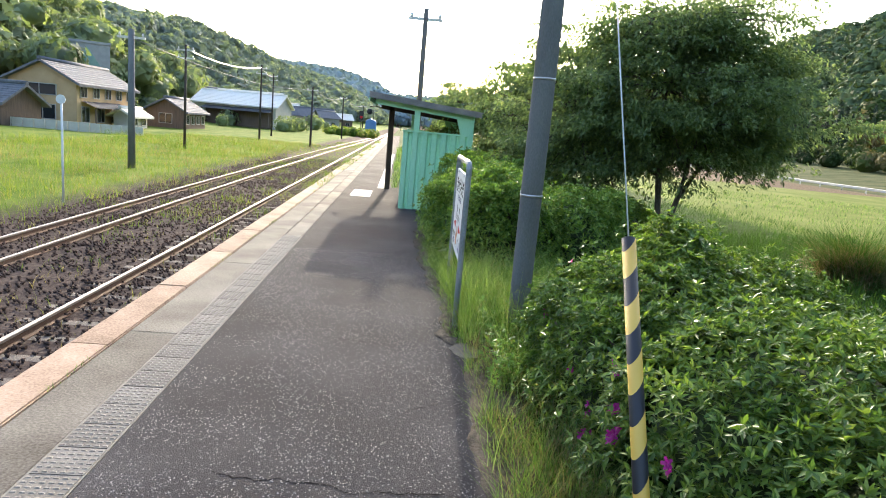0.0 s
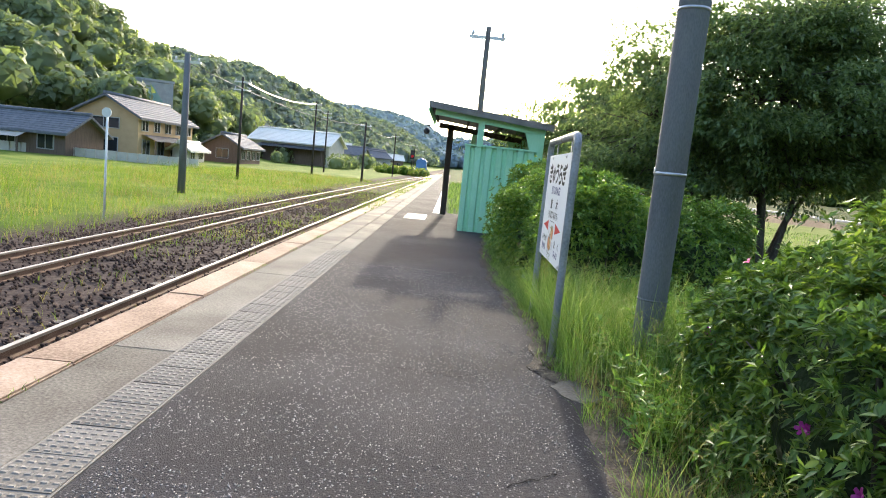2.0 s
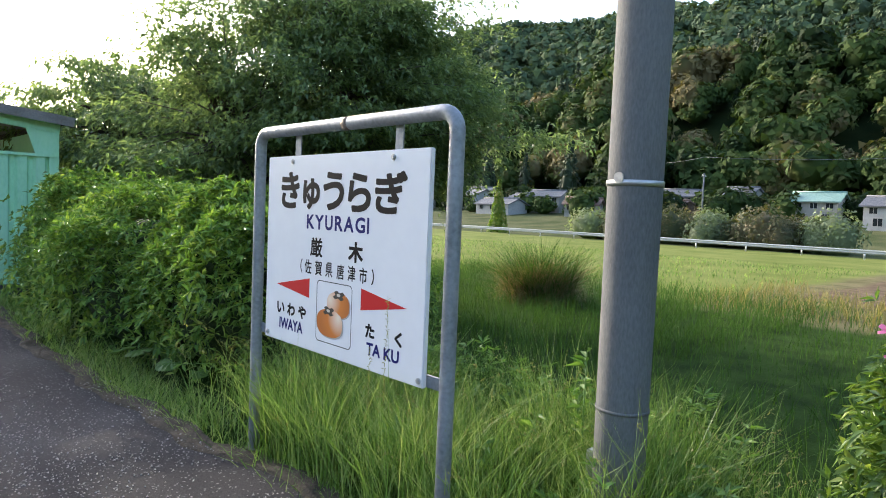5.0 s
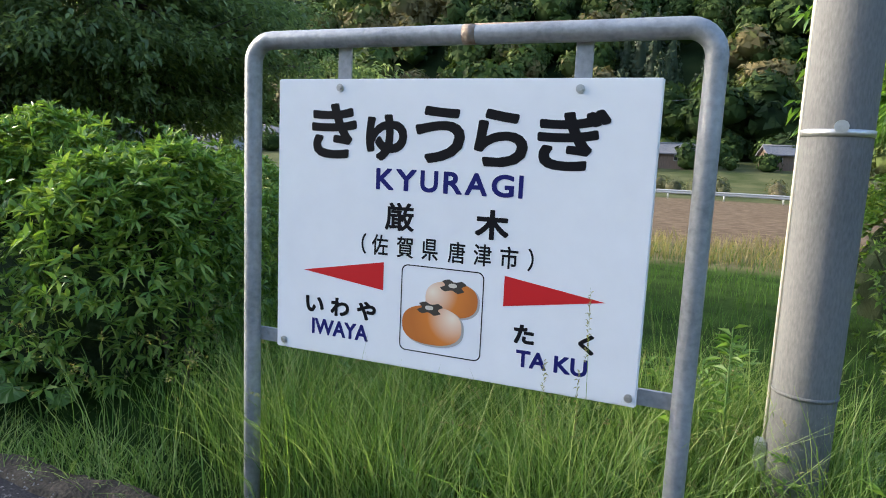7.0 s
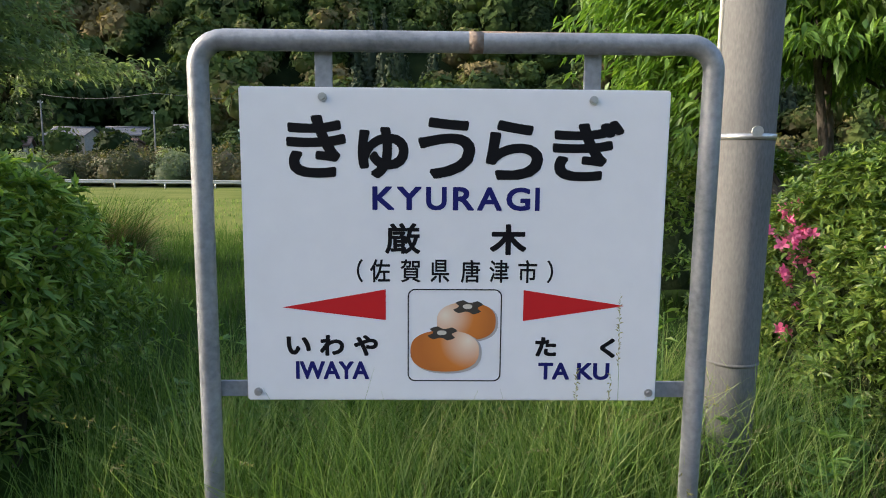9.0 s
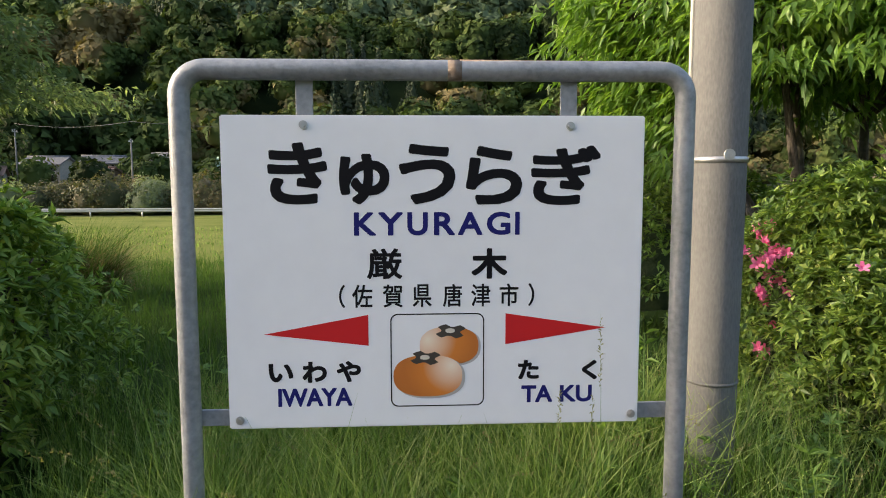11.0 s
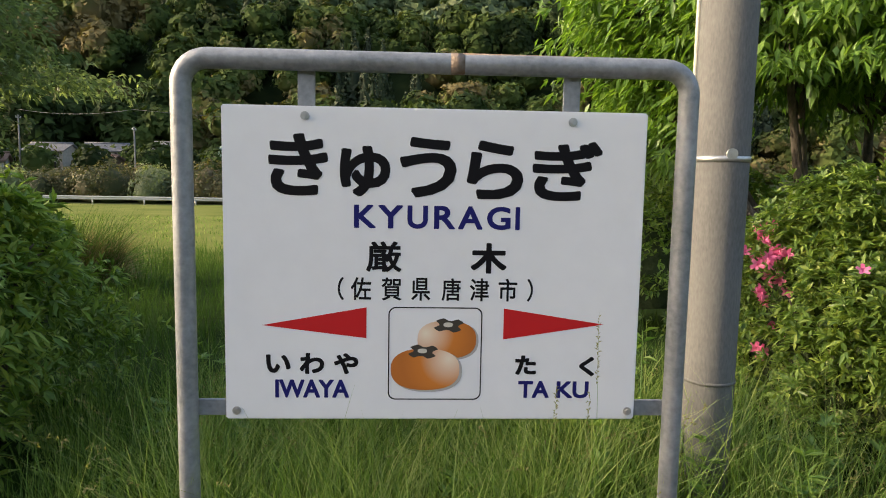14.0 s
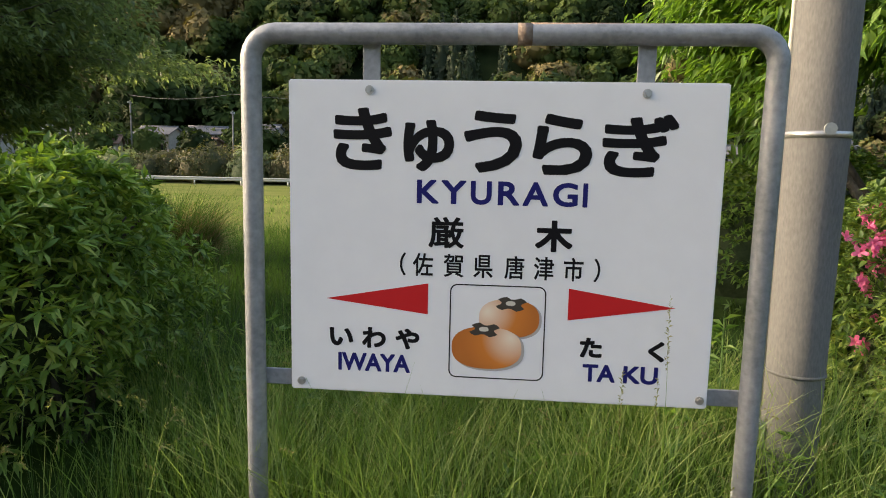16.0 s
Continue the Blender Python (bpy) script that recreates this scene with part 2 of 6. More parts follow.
LITTER = surface("leaf_litter", [(0.030, 0.023, 0.017), (0.068, 0.052, 0.037), (0.14, 0.11, 0.078)], 7, 70, 0.95, 1.0, dist=0.03)

# ---- building helpers ----


def box(bm, x0, x1, y0, y1, z0, z1, m=None):
    vs = [bm.verts.new(Vector(c) if m is None else m @ Vector(c)) for c in ((x0, y0, z0), (x1, y0, z0), (x1, y1, z0), (x0, y1, z0), (x0, y0, z1), (x1, y0, z1), (x1, y1, z1), (x0, y1, z1))]
    for f in ((3, 2, 1, 0), (4, 5, 6, 7), (0, 1, 5, 4), (1, 2, 6, 5), (2, 3, 7, 6), (3, 0, 4, 7)):
        bm.faces.new([vs[i] for i in f])


def rounded(bm, width=0.008, segments=2):
    bmesh.ops.bevel(bm, geom=list(bm.edges), offset=width, segments=segments, affect="EDGES", clamp_overlap=True)


def tube(bm, points, radii, sides=10, caps=True):
    """A pipe along points; radii one or one a point."""
    if not hasattr(radii, "__len__"):
        radii = [radii] * len(points)
    points = [Vector(p) for p in points]
    rings, ref = [], None
    for k, p in enumerate(points):
        a = points[max(k - 1, 0)]
        b = points[min(k + 1, len(points) - 1)]
        d = (b - a).normalized()
        if ref is None:
            ref = d.orthogonal().normalized()
        ref = (ref - d * ref.dot(d)).normalized()
        side = d.cross(ref)
        rings.append([bm.verts.new(p + radii[k] * (math.cos(2 * math.pi * s / sides) * ref + math.sin(2 * math.pi * s / sides) * side)) for s in range(sides)])
    for r0, r1 in zip(rings, rings[1:]):
        for s in range(sides):
            f = bm.faces.new((r0[s], r0[(s + 1) % sides], r1[(s + 1) % sides], r1[s]))
            f.smooth = True
    if caps:
        bm.faces.new(rings[0][::-1])
        bm.faces.new(rings[-1])


def part(name, bm, material, parent=None, label=""):
    """Links a bmesh (or a mesh) as one mesh object under a thing or a part."""
    if isinstance(bm, bmesh.types.BMesh):
        me = bpy.data.meshes.new(name)
        bmesh.ops.recalc_face_normals(bm, faces=list(bm.faces))
        bm.to_mesh(me)
        bm.free()
    else:
        me = bm
    if material and not me.materials:
        me.materials.append(material)
    ob = new(name, me)
    if parent:
        ob.parent = parent
    if label:
        ob["label"] = label
    return ob


def empty(name, label, category, at=(0, 0, 0), group="", kind=""):
    ob = new(name)
    ob.location = at
    return tagged(ob, label, category, group, kind)


def raw_mesh(name, verts, faces, smooth=False):
    """A mesh from numpy arrays: verts (n, 3), faces (m, 3 or 4)."""
    me = bpy.data.meshes.new(name)
    verts, faces = np.asarray(verts, np.float32), np.asarray(faces, np.int32)
    k = faces.shape[1]
    me.vertices.add(len(verts))
    me.vertices.foreach_set("co", verts.ravel())
    me.loops.add(faces.size)
    me.loops.foreach_set("vertex_index", faces.ravel())
    me.polygons.add(len(faces))
    me.polygons.foreach_set("loop_start", np.arange(0, faces.size, k, dtype=np.int32))
    if smooth:
        me.polygons.foreach_set("use_smooth", np.ones(len(faces), bool))
    me.update(calc_edges=True)
    return me


rng = np.random.default_rng(7)


def unit(v):
    return v / np.maximum(np.linalg.norm(v, axis=-1, keepdims=True), 1e-9)


def leaves(name, base, way, length, width, fold=0.25, droop=0.25):
    """Pointed leaves folded along the midrib: base (n,3), way (n,3); length and width (n,)."""
    n = len(base)
    way = unit(way)
    side = unit(np.cross(way, rng.normal(size=(n, 3)) * 0.35 + (0, 0, 1)))
    up = np.cross(side, way)
    L, W = length[:, None], width[:, None]
    mid = base + way * L * 0.5
    tip = base + way * L + np.array([0, 0, -1]) * L * droop
    a = mid + side * W * 0.5 + up * W * fold - way * L * 0.08
    b = mid - side * W * 0.5 + up * W * fold - way * L * 0.08
    verts = np.stack([base, a, tip, b], 1).reshape(-1, 3)
    i = np.arange(n)[:, None] * 4
    faces = np.concatenate([i + [0, 1, 2], i + [0, 2, 3]])
    return raw_mesh(name, verts, faces)


def blades(name, root, height, lean, width, seg=3):
    """Grass blades: ribbons that bend over; root (n,3), lean (n,2) the tip's shift."""
    n = len(root)
    turn = rng.uniform(0, 2 * np.pi, n)
    side = np.stack([np.cos(turn), np.sin(turn), np.zeros(n)], -1)
    rows = []
    for k in range(seg + 1):
        s = k / seg
        p = root + np.stack([lean[:, 0] * s * s, lean[:, 1] * s * s, height * (s - 0.22 * s * s * np.hypot(*lean.T) / np.maximum(height, 0.01))], -1)
        w = (width * (1 - 0.92 * s ** 1.5) * 0.5)[:, None]
        rows += [p - side * w, p + side * w]
    verts = np.stack(rows, 1).reshape(-1, 3)
    i = np.arange(n)[:, None] * (2 * seg + 2)
    faces = np.concatenate([i + np.array([2 * k, 2 * k + 1, 2 * k + 3, 2 * k + 2]) for k in range(seg)])
    return raw_mesh(name, verts, faces)


def smooth_step(a, b, v):
    s = np.clip((v - a) / (b - a), 0, 1)
    return s * s * (3 - 2 * s)


def bumps(x, y, size, seed=0):
    """Cheap rolling noise from a few sines."""
    r = np.random.default_rng(seed)
    out = 0
    for k in range(6):
        a, p, f = r.uniform(0, 6.28), r.uniform(0, 6.28), r.uniform(0.6, 2.2) / size
        out = out + np.sin((x * np.cos(a) + y * np.sin(a)) * f * 2 + p) / 6
    return out


def height(x, y):
    """The ground: track bed, low embankment, fields, and hills on both sides."""
    x, y = np.asarray(x, float), np.asarray(y, float)
    left = -1.045 + 0.1 * smooth_step(-8.6, -10.5, x)
    right = -0.06 - 0.46 * smooth_step(1.8, 7.5, x) - 0.35 * smooth_step(14, 55, x)
    z = np.where(x < -2.0, left, np.where(x > 0.3, right, np.where((y > 21) & (x > -0.6), -0.06, -0.25)))
    z = z + smooth_step(1.2, 6, x) * 0.06 * bumps(x, y, 3, 1) + smooth_step(-11, -16, x) * 0.10 * bumps(x, y, 4, 2)
    bearing = np.degrees(np.arctan2(x, y - 2))
    far = np.hypot(x, y - 2)
    # wooded spur and the higher hill behind it, east of the line
    spur = np.interp(bearing, [0, 24, 30, 36, 42, 46.6, 52, 56, 60, 70, 90, 130, 180], [0, 0, 3, 7, 13, 23, 26, 31, 33, 32, 31, 30, 30])
    spur = spur * smooth_step(110, 165, x) * (1 + 0.10 * bumps(x, y, 40, 3))
    rise = np.interp(bearing, [0, 8, 20, 33, 36, 39.2, 41.5, 46.5, 50, 55, 59, 70, 90, 180], [0, 1.5, 5.5, 9.3, 10.2, 11.9, 12.7, 14.9, 15.3, 15.4, 15.9, 17, 18, 18])
    crest = np.minimum(400 / np.maximum(np.sin(np.radians(np.clip(bearing, 0, 180))), 0.05), 1000)
    upper = (crest * np.tan(np.radians(rise)) - 8) * smooth_step(0.48, 1.0, far / crest) * (1 + 0.05 * bumps(x, y, 90, 6))
    z = z + np.where(bearing > 0, smooth_step(58, 115, x) * 4.0 + np.maximum(spur, np.maximum(upper, 0)), 0)
    # spur behind the village and the long ridge up the valley, west of the line
    near = np.interp(bearing, [-180, -60, -40, -33, -30, -27, -24.3, -22, -18.6, -15], [50, 50, 44, 33, 26, 20, 15, 7, 3, 0])
    near = near * smooth_step(92, 205, far) * (1 + 0.12 * bumps(x, y, 45, 4))
    lift = np.interp(bearing, [-60, -30, -23.5, -21, -18.3, -15, -12.3, -10.9, -9.3, -6, -4, -2.6, -1.2, 0], [7.0, 7.0, 7.2, 7.0, 6.9, 6.0, 5.0, 4.4, 4.1, 3.3, 2.5, 1.6, 0.4, 0])
    reach = np.interp(bearing, [-40, -27, -4, 0], [430, 460, 900, 1000])
    ridge = np.maximum(reach * np.tan(np.radians(lift)) - 9, 0) * smooth_step(0.62, 1.0, far / reach) * (1 + 0.05 * bumps(x, y, 55, 8))
    z = z + np.where(bearing < 0, np.maximum(near, ridge), 0)
    z = z + smooth_step(900, 1700, y) * 58 * (1 + 0.3 * bumps(x, y, 160, 5))
    return z


def ground_z(x, y):
    return float(height(x, y))


# ---- ground ----
def grid_lines(fine, far):
    out = [0.0]
    step = fine
    while out[-1] < far:
        out.append(out[-1] + step)
        if out[-1] > 14:
            step *= 1.09
    return np.array(out)


gx = np.concatenate([-grid_lines(0.5, 2600)[:0:-1], grid_lines(0.5, 2600)])
gy = np.concatenate([-grid_lines(0.7, 2600)[:0:-1], grid_lines(0.7, 2600)]) + 8
XX, YY = np.meshgrid(gx, gy, indexing="ij")
verts = np.stack([XX, YY, height(XX, YY)], -1).reshape(-1, 3)
ii = (np.arange(len(gx) - 1)[:, None] * len(gy) + np.arange(len(gy) - 1)[None, :]).ravel()[:, None]
faces = ii + np.array([0, len(gy), len(gy) + 1, 1])


def ground_material():
    """Turf, track-side grass, young rice field, ploughed earth and wooded slopes, told apart by the plan."""
    m, n, l, b = shader("ground")
    co = n.new("ShaderNodeTexCoord")
    sep = n.new("ShaderNodeSeparateXYZ")
    l.new(co.outputs["Object"], sep.inputs[0])

    def noise_of(scale, detail=6):
        t = n.new("ShaderNodeTexNoise")
        t.inputs["Scale"].default_value, t.inputs["Detail"].default_value = scale, detail
        l.new(co.outputs["Object"], t.inputs["Vector"])
        return t.outputs[0]

    def ramp_of(value, colours, lo=0.35, hi=0.65):
        r = n.new("ShaderNodeValToRGB")
        r.color_ramp.elements[0].position, r.color_ramp.elements[1].position = lo, hi
        r.color_ramp.elements[0].color, r.color_ramp.elements[1].color = (*colours[0], 1), (*colours[1], 1)
        l.new(value, r.inputs[0])
        return r.outputs[0]

    def blend(fac, a, c):
        x = n.new("ShaderNodeMix")
        x.data_type = "RGBA"
        l.new(fac, x.inputs["Factor"])
        l.new(a, x.inputs["A"])
        l.new(c, x.inputs["B"])
        return x.outputs["Result"]

    def edge(axis, lo, hi, wobble=0.0):
        r = n.new("ShaderNodeMapRange")
        r.inputs["From Min"].default_value, r.inputs["From Max"].default_value = lo, hi
        source = sep.outputs[axis]
        if wobble:
            w = n.new("ShaderNodeMath")
            w.operation = "MULTIPLY_ADD"
            w.inputs[1].default_value = wobble
            l.new(noise_of(0.35, 3), w.inputs[0])
            l.new(source, w.inputs[2])
            source = w.outputs[0]
        l.new(source, r.inputs["Value"])
        return r.outputs[0]

    mid = noise_of(1.6)
    turf = ramp_of(mid, [(0.018, 0.036, 0.008), (0.040, 0.074, 0.015)])
    ballast = ramp_of(noise_of(9), [(0.04, 0.029, 0.026), (0.085, 0.066, 0.058)])
    meadow = ramp_of(noise_of(0.5), [(0.075, 0.125, 0.018), (0.15, 0.185, 0.04)])
    rice = ramp_of(noise_of(0.35), [(0.115, 0.142, 0.033), (0.168, 0.188, 0.055)])
    earth = ramp_of(noise_of(2.5), [(0.095, 0.07, 0.046), (0.165, 0.122, 0.082)])
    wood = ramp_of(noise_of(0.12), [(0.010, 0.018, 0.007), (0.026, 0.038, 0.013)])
    village = ramp_of(noise_of(0.25), [(0.045, 0.06, 0.022), (0.10, 0.105, 0.05)])
    c = blend(edge("X", -2.6, -2.4), ballast, turf)
    c = blend(edge("X", -9.0, -10.2, 0.8), c, meadow)
    c = blend(edge("X", 14.0, 15.5, 2.0), c, rice)
    strip = n.new("ShaderNodeMath")
    strip.operation = "MULTIPLY"
    l.new(edge("X", 16.5, 18.0, 2.0), strip.inputs[0])
    l.new(edge("Y", 10.6, 10.3, 0.5), strip.inputs[1])
    straw_strip = n.new("ShaderNodeMath")
    straw_strip.operation = "MULTIPLY"
    l.new(edge("X", 12.5, 13.5, 1.0), straw_strip.inputs[0])
    l.new(edge("Y", 11.8, 11.2, 0.6), straw_strip.inputs[1])
    straw = ramp_of(noise_of(1.2), [(0.105, 0.10, 0.045), (0.175, 0.15, 0.08)])
    c = blend(straw_strip.outputs[0], c, straw)
    c = blend(strip.outputs[0], c, earth)
    far_strip = n.new("ShaderNodeMath")
    far_strip.operation = "MULTIPLY"
    l.new(edge("X", 20, 20.6), far_strip.inputs[0])
    l.new(edge("Y", 62, 63), far_strip.inputs[1])
    c = blend(far_strip.outputs[0], c, earth)
    c = blend(edge("X", 52, 54), c, village)
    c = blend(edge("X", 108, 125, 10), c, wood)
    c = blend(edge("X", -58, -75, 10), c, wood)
    l.new(c, b.inputs["Base Color"])
    b.inputs["Roughness"].default_value = 0.95
    b.inputs["Specular IOR Level"].default_value = 0.03
    bp = n.new("ShaderNodeBump")
    bp.inputs["Strength"].default_value, bp.inputs["Distance"].default_value = 0.6, 0.05
    l.new(noise_of(14), bp.inputs["Height"])
    l.new(bp.outputs[0], b.inputs["Normal"])
    return m


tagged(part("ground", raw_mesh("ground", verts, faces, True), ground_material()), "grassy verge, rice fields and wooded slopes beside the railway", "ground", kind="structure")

# ---- platform ----
EDGE = -2.66
platform = empty("platform", "old asphalt railway platform with concrete edge and worn tactile strip", "platform", kind="structure")


def edge_x(y):
    """Where the crumbling asphalt ends towards the verge."""
    return float(np.interp(y, [-30, 3.4, 4.7, 5.35, 5.6, 5.85, 6.0, 6.3, 6.6, 7.1, 7.8, 8.2, 9.3, 11.8, 14.8, 15.2], [0.60, 0.61, 0.64, 0.70, 0.86, 0.84, 0.55, 0.46, 0.58, 0.62, 0.64, 0.54, 0.44, 0.38, 0.55, 0.6])) + 0.03 * math.sin(y * 4.3) + 0.018 * math.sin(y * 11.7 + 1)


def platform_top(right_pad):
    """The asphalt with an uneven right border."""
    bm = bmesh.new()
    ys = np.concatenate([np.arange(-30, 2, 0.5), np.arange(2, 12, 0.11), np.arange(12, 130, 0.35)])
    r = np.random.default_rng(3)
    rows = []
    for y in ys:
        xr = edge_x(y) + r.uniform(-0.025, 0.025)
        if 15.2 < y < 21.2:
            xr = 1.75
        elif y >= 21.2:
            xr = -0.30 + 0.4 * (xr - 0.52)
        rows.append([bm.verts.new((x, y, z)) for x, z in ((-1.59, 0), (-1.1, 0.0), (-0.6, 0.0), (xr - 0.1, -0.004), (xr, -0.02), (xr + right_pad, -0.2))])
    for a, c in zip(rows, rows[1:]):
        for k in range(5):
            bm.faces.new((a[k], a[k + 1], c[k + 1], c[k]))
    return bm


def verge_soil():
    """Crumbly brown soil and litter that laps over the broken border."""
    bm = bmesh.new()
    rows = []
    for y in np.arange(0.5, 15.0, 0.06):
        e = edge_x(y)
        row = []
        for k in range(9):
            x = e - 0.05 + (0.06 if y < 6.2 else 0.025) * k + 0.02 * noise.noise((k, y * 3, 1))
            arch = math.sin(math.pi * (k + 0.4) / 9)
            z = -0.012 + 0.038 * arch * (0.5 + noise.noise((x * 5, y * 5, 2))) + 0.016 * noise.noise((x * 19, y * 19, 3))
            row.append(bm.verts.new((x, y, z if k not in (0, 8) else -0.05)))
        rows.append(row)
    for a, c in zip(rows, rows[1:]):
        for k in range(8):
            bm.faces.new((a[k], a[k + 1], c[k + 1], c[k]))
    return bm


tagged(part("verge_soil", verge_soil(), LITTER), "crumbly brown soil and litter along the platform border", "soil", kind="stuff")
part("asphalt", platform_top(0.06), ASPHALT, platform, "dark patched asphalt with pale grit")
bm = bmesh.new()
box(bm, EDGE + 0.06, -1.6, -30, 130, -1.2, -0.05)
part("retaining_wall", bm, CONCRETE, platform, "weathered concrete platform wall")
bm = bmesh.new()
box(bm, -2.322, -1.908, 0.005, 2.995, -0.1, -0.002)
rounded(bm, 0.006, 1)
me = bpy.data.meshes.new("band_slab")
bm.to_mesh(me)
bm.free()
me.materials.append(CONCRETE)
for k in range(45):
    ob = new("band_slab", me)
    ob.parent = platform
    ob.location = (0, -6.2 + 3 * k, 0)
    ob["label"] = "stained grey concrete slab"

# cracks and a broken corner in the asphalt
r = random.Random(14)
for x0, x1, yc, slope in ((-0.95, 0.45, 3.5, -0.10), (-0.55, 0.1, 5.9, 0.02), (-1.5, 0.5, 9.9, 0.04), (0.15, 0.4, 4.4, 0.6)):
    bm = bmesh.new()
    steps = int((x1 - x0) / 0.025)
    rows = []
    y = yc
    for k in range(steps + 1):
        y += slope * 0.025 + r.gauss(0, 0.014)
        w = max(0.001, r.gauss(0.004, 0.002))
        x = x0 + (x1 - x0) * k / steps
        rows.append((bm.verts.new((x, y - w, 0.0015)), bm.verts.new((x, y + w, 0.0015))))
    for a, c in zip(rows, rows[1:]):
        bm.faces.new((a[0], c[0], c[1], a[1]))
    part("crack", bm, CRACK, platform, "thin dark crack")
bm = bmesh.new()
bmesh.ops.create_icosphere(bm, subdivisions=3, radius=1)
for v in bm.verts:
    k = 1 + 0.25 * noise.noise(v.co * 2.5)
    v.co = Vector((0.74 + v.co.x * 0.17 * k, 5.82 + v.co.y * 0.20 * k, -0.016 + max(-0.03, min(0.018, v.co.z * 0.08)) + 0.004 * noise.noise(v.co * 7)))
part("broken_concrete", bm, CONCRETE, platform, "broken grey concrete corner")

# ---- sign ----
sign = empty("station_sign", "white station name board hung in a galvanised pipe frame", "sign", (0.703, 7.377, -0.011))
sign.scale = (1.02, 1.02, 1.02)
sign.rotation_euler = (0, 0, radians(-90 - 1.1))
# In the sign's own axes x runs along the board to its reader's right, y away from the reader, z up.


def sign_frame():
    bm = bmesh.new()
    w, top, r = 0.7275, 1.682, 0.075
    pts = [(-w, 0, -0.25), (-w, 0, 0.6), (-w, 0, top - r)]
    pts += [(-w + r - r * math.cos(a), 0, top - r + r * math.sin(a)) for a in np.linspace(0.15, math.pi / 2, 7)]
    pts += [(0, 0, top)]
    pts += [(w - r + r * math.sin(a), 0, top - r + r * math.cos(a)) for a in np.linspace(0, math.pi / 2 - 0.15, 7)]
    pts += [(w, 0, top - r), (w, 0, 0.6), (w, 0, -0.25)]
    tube(bm, [(x + 0.004, y, z) for x, y, z in pts], 0.0295, 16)
    return bm


part("pipe_frame", sign_frame(), GALV, sign, "dull galvanised pipe frame")
bm = bmesh.new()
tube(bm, [(0.035, 0, 1.682), (0.075, 0, 1.682)], 0.0302, 16)
part("pipe_joint", bm, GALV_RUST, sign, "rust-stained pipe weld")
bm = bmesh.new()
tube(bm, [(0.07, -0.004, 1.6955), (0.35, -0.004, 1.6950), (0.62, -0.004, 1.6945)], [0.0172, 0.0166, 0.0160], 10)
part("rust_streak", bm, GALV_RUST, sign, "rusty streak along the top pipe")
BX0, BZ0, BW, BH = -0.61, 0.641, 1.22, 0.914
bm = bmesh.new()
box(bm, BX0, BX0 + BW, -0.012, 0.012, BZ0, BZ0 + BH)
rounded(bm, 0.004, 2)
board = part("board", bm, BOARD, sign, "white enamelled board")
for u in (0.235, 1.0):
    bm = bmesh.new()
    box(bm, BX0 + u - 0.025, BX0 + u + 0.025, 0.013, 0.02, BZ0 + BH - 0.08, 1.68)
    rounded(bm, 0.002, 1)
    part("hanger_strap", bm, GALV, sign)
for s in (-1, 1):
    bm = bmesh.new()
    box(bm, s * 0.655 - 0.085, s * 0.655 + 0.085, 0.013, 0.021, BZ0 + 0.002, BZ0 + 0.052)
    rounded(bm, 0.002, 1)
    part("side_bracket", bm, GALV, sign)
for u, v in ((0.235, 0.886), (1.0, 0.884), (0.032, 0.027), (1.198, 0.026)):
    bm = bmesh.new()
    tube(bm, [(BX0 + u, -0.012, BZ0 + v), (BX0 + u, -0.016, BZ0 + v)], 0.0125, 14)
    tube(bm, [(BX0 + u, -0.0155, BZ0 + v), (BX0 + u, -0.021, BZ0 + v)], 0.0075, 6)
    part("bolt", bm, STEEL, sign)


def lettering(text, u0, v0, u1, v1, material, bold=0.0):
    """Flat letters that fill the box u0..u1, v0..v1 of the board, from its lower left corner; bold: metres added round the strokes."""
    cu = bpy.data.curves.new("lettering", "FONT")
    cu.body = text
    cu.offset = 0.004
    cu.resolution_u = 4
    tmp = bpy.data.objects.new("lettering", cu)
    scene.collection.objects.link(tmp)
    bpy.context.view_layer.update()
    me = bpy.data.meshes.new_from_object(tmp.evaluated_get(bpy.context.evaluated_depsgraph_get()))
    bpy.data.objects.remove(tmp)
    co = np.empty(len(me.vertices) * 3)
    me.vertices.foreach_get("co", co)
    co = co.reshape(-1, 3)
    lo, hi = co.min(0), co.max(0)
    flat = np.empty_like(co)
    flat[:, 0] = BX0 + u0 + bold + (co[:, 0] - lo[0]) / (hi[0] - lo[0]) * (u1 - u0 - 2 * bold)
    flat[:, 2] = BZ0 + v0 + bold + (co[:, 1] - lo[1]) / (hi[1] - lo[1]) * (v1 - v0 - 2 * bold)
    polys = [list(p.vertices) for p in me.polygons]
    turns = 12 if bold else 1
    vs, fs = [], []
    for k in range(turns):
        a = 2 * math.pi * k / turns
        flat[:, 1] = -0.0126 - 0.00002 * k
        fs += [[i + len(vs) * len(flat) for i in p] for p in polys]
        q = bold * 0.86 / max(abs(math.cos(a)), abs(math.sin(a)))
        vs.append(flat + np.array([q * math.cos(a), 0, q * math.sin(a)]))
    out = bpy.data.meshes.new("lettering")
    out.from_pydata(np.concatenate(vs).tolist(), [], fs)
    return part("lettering", out, material, board)


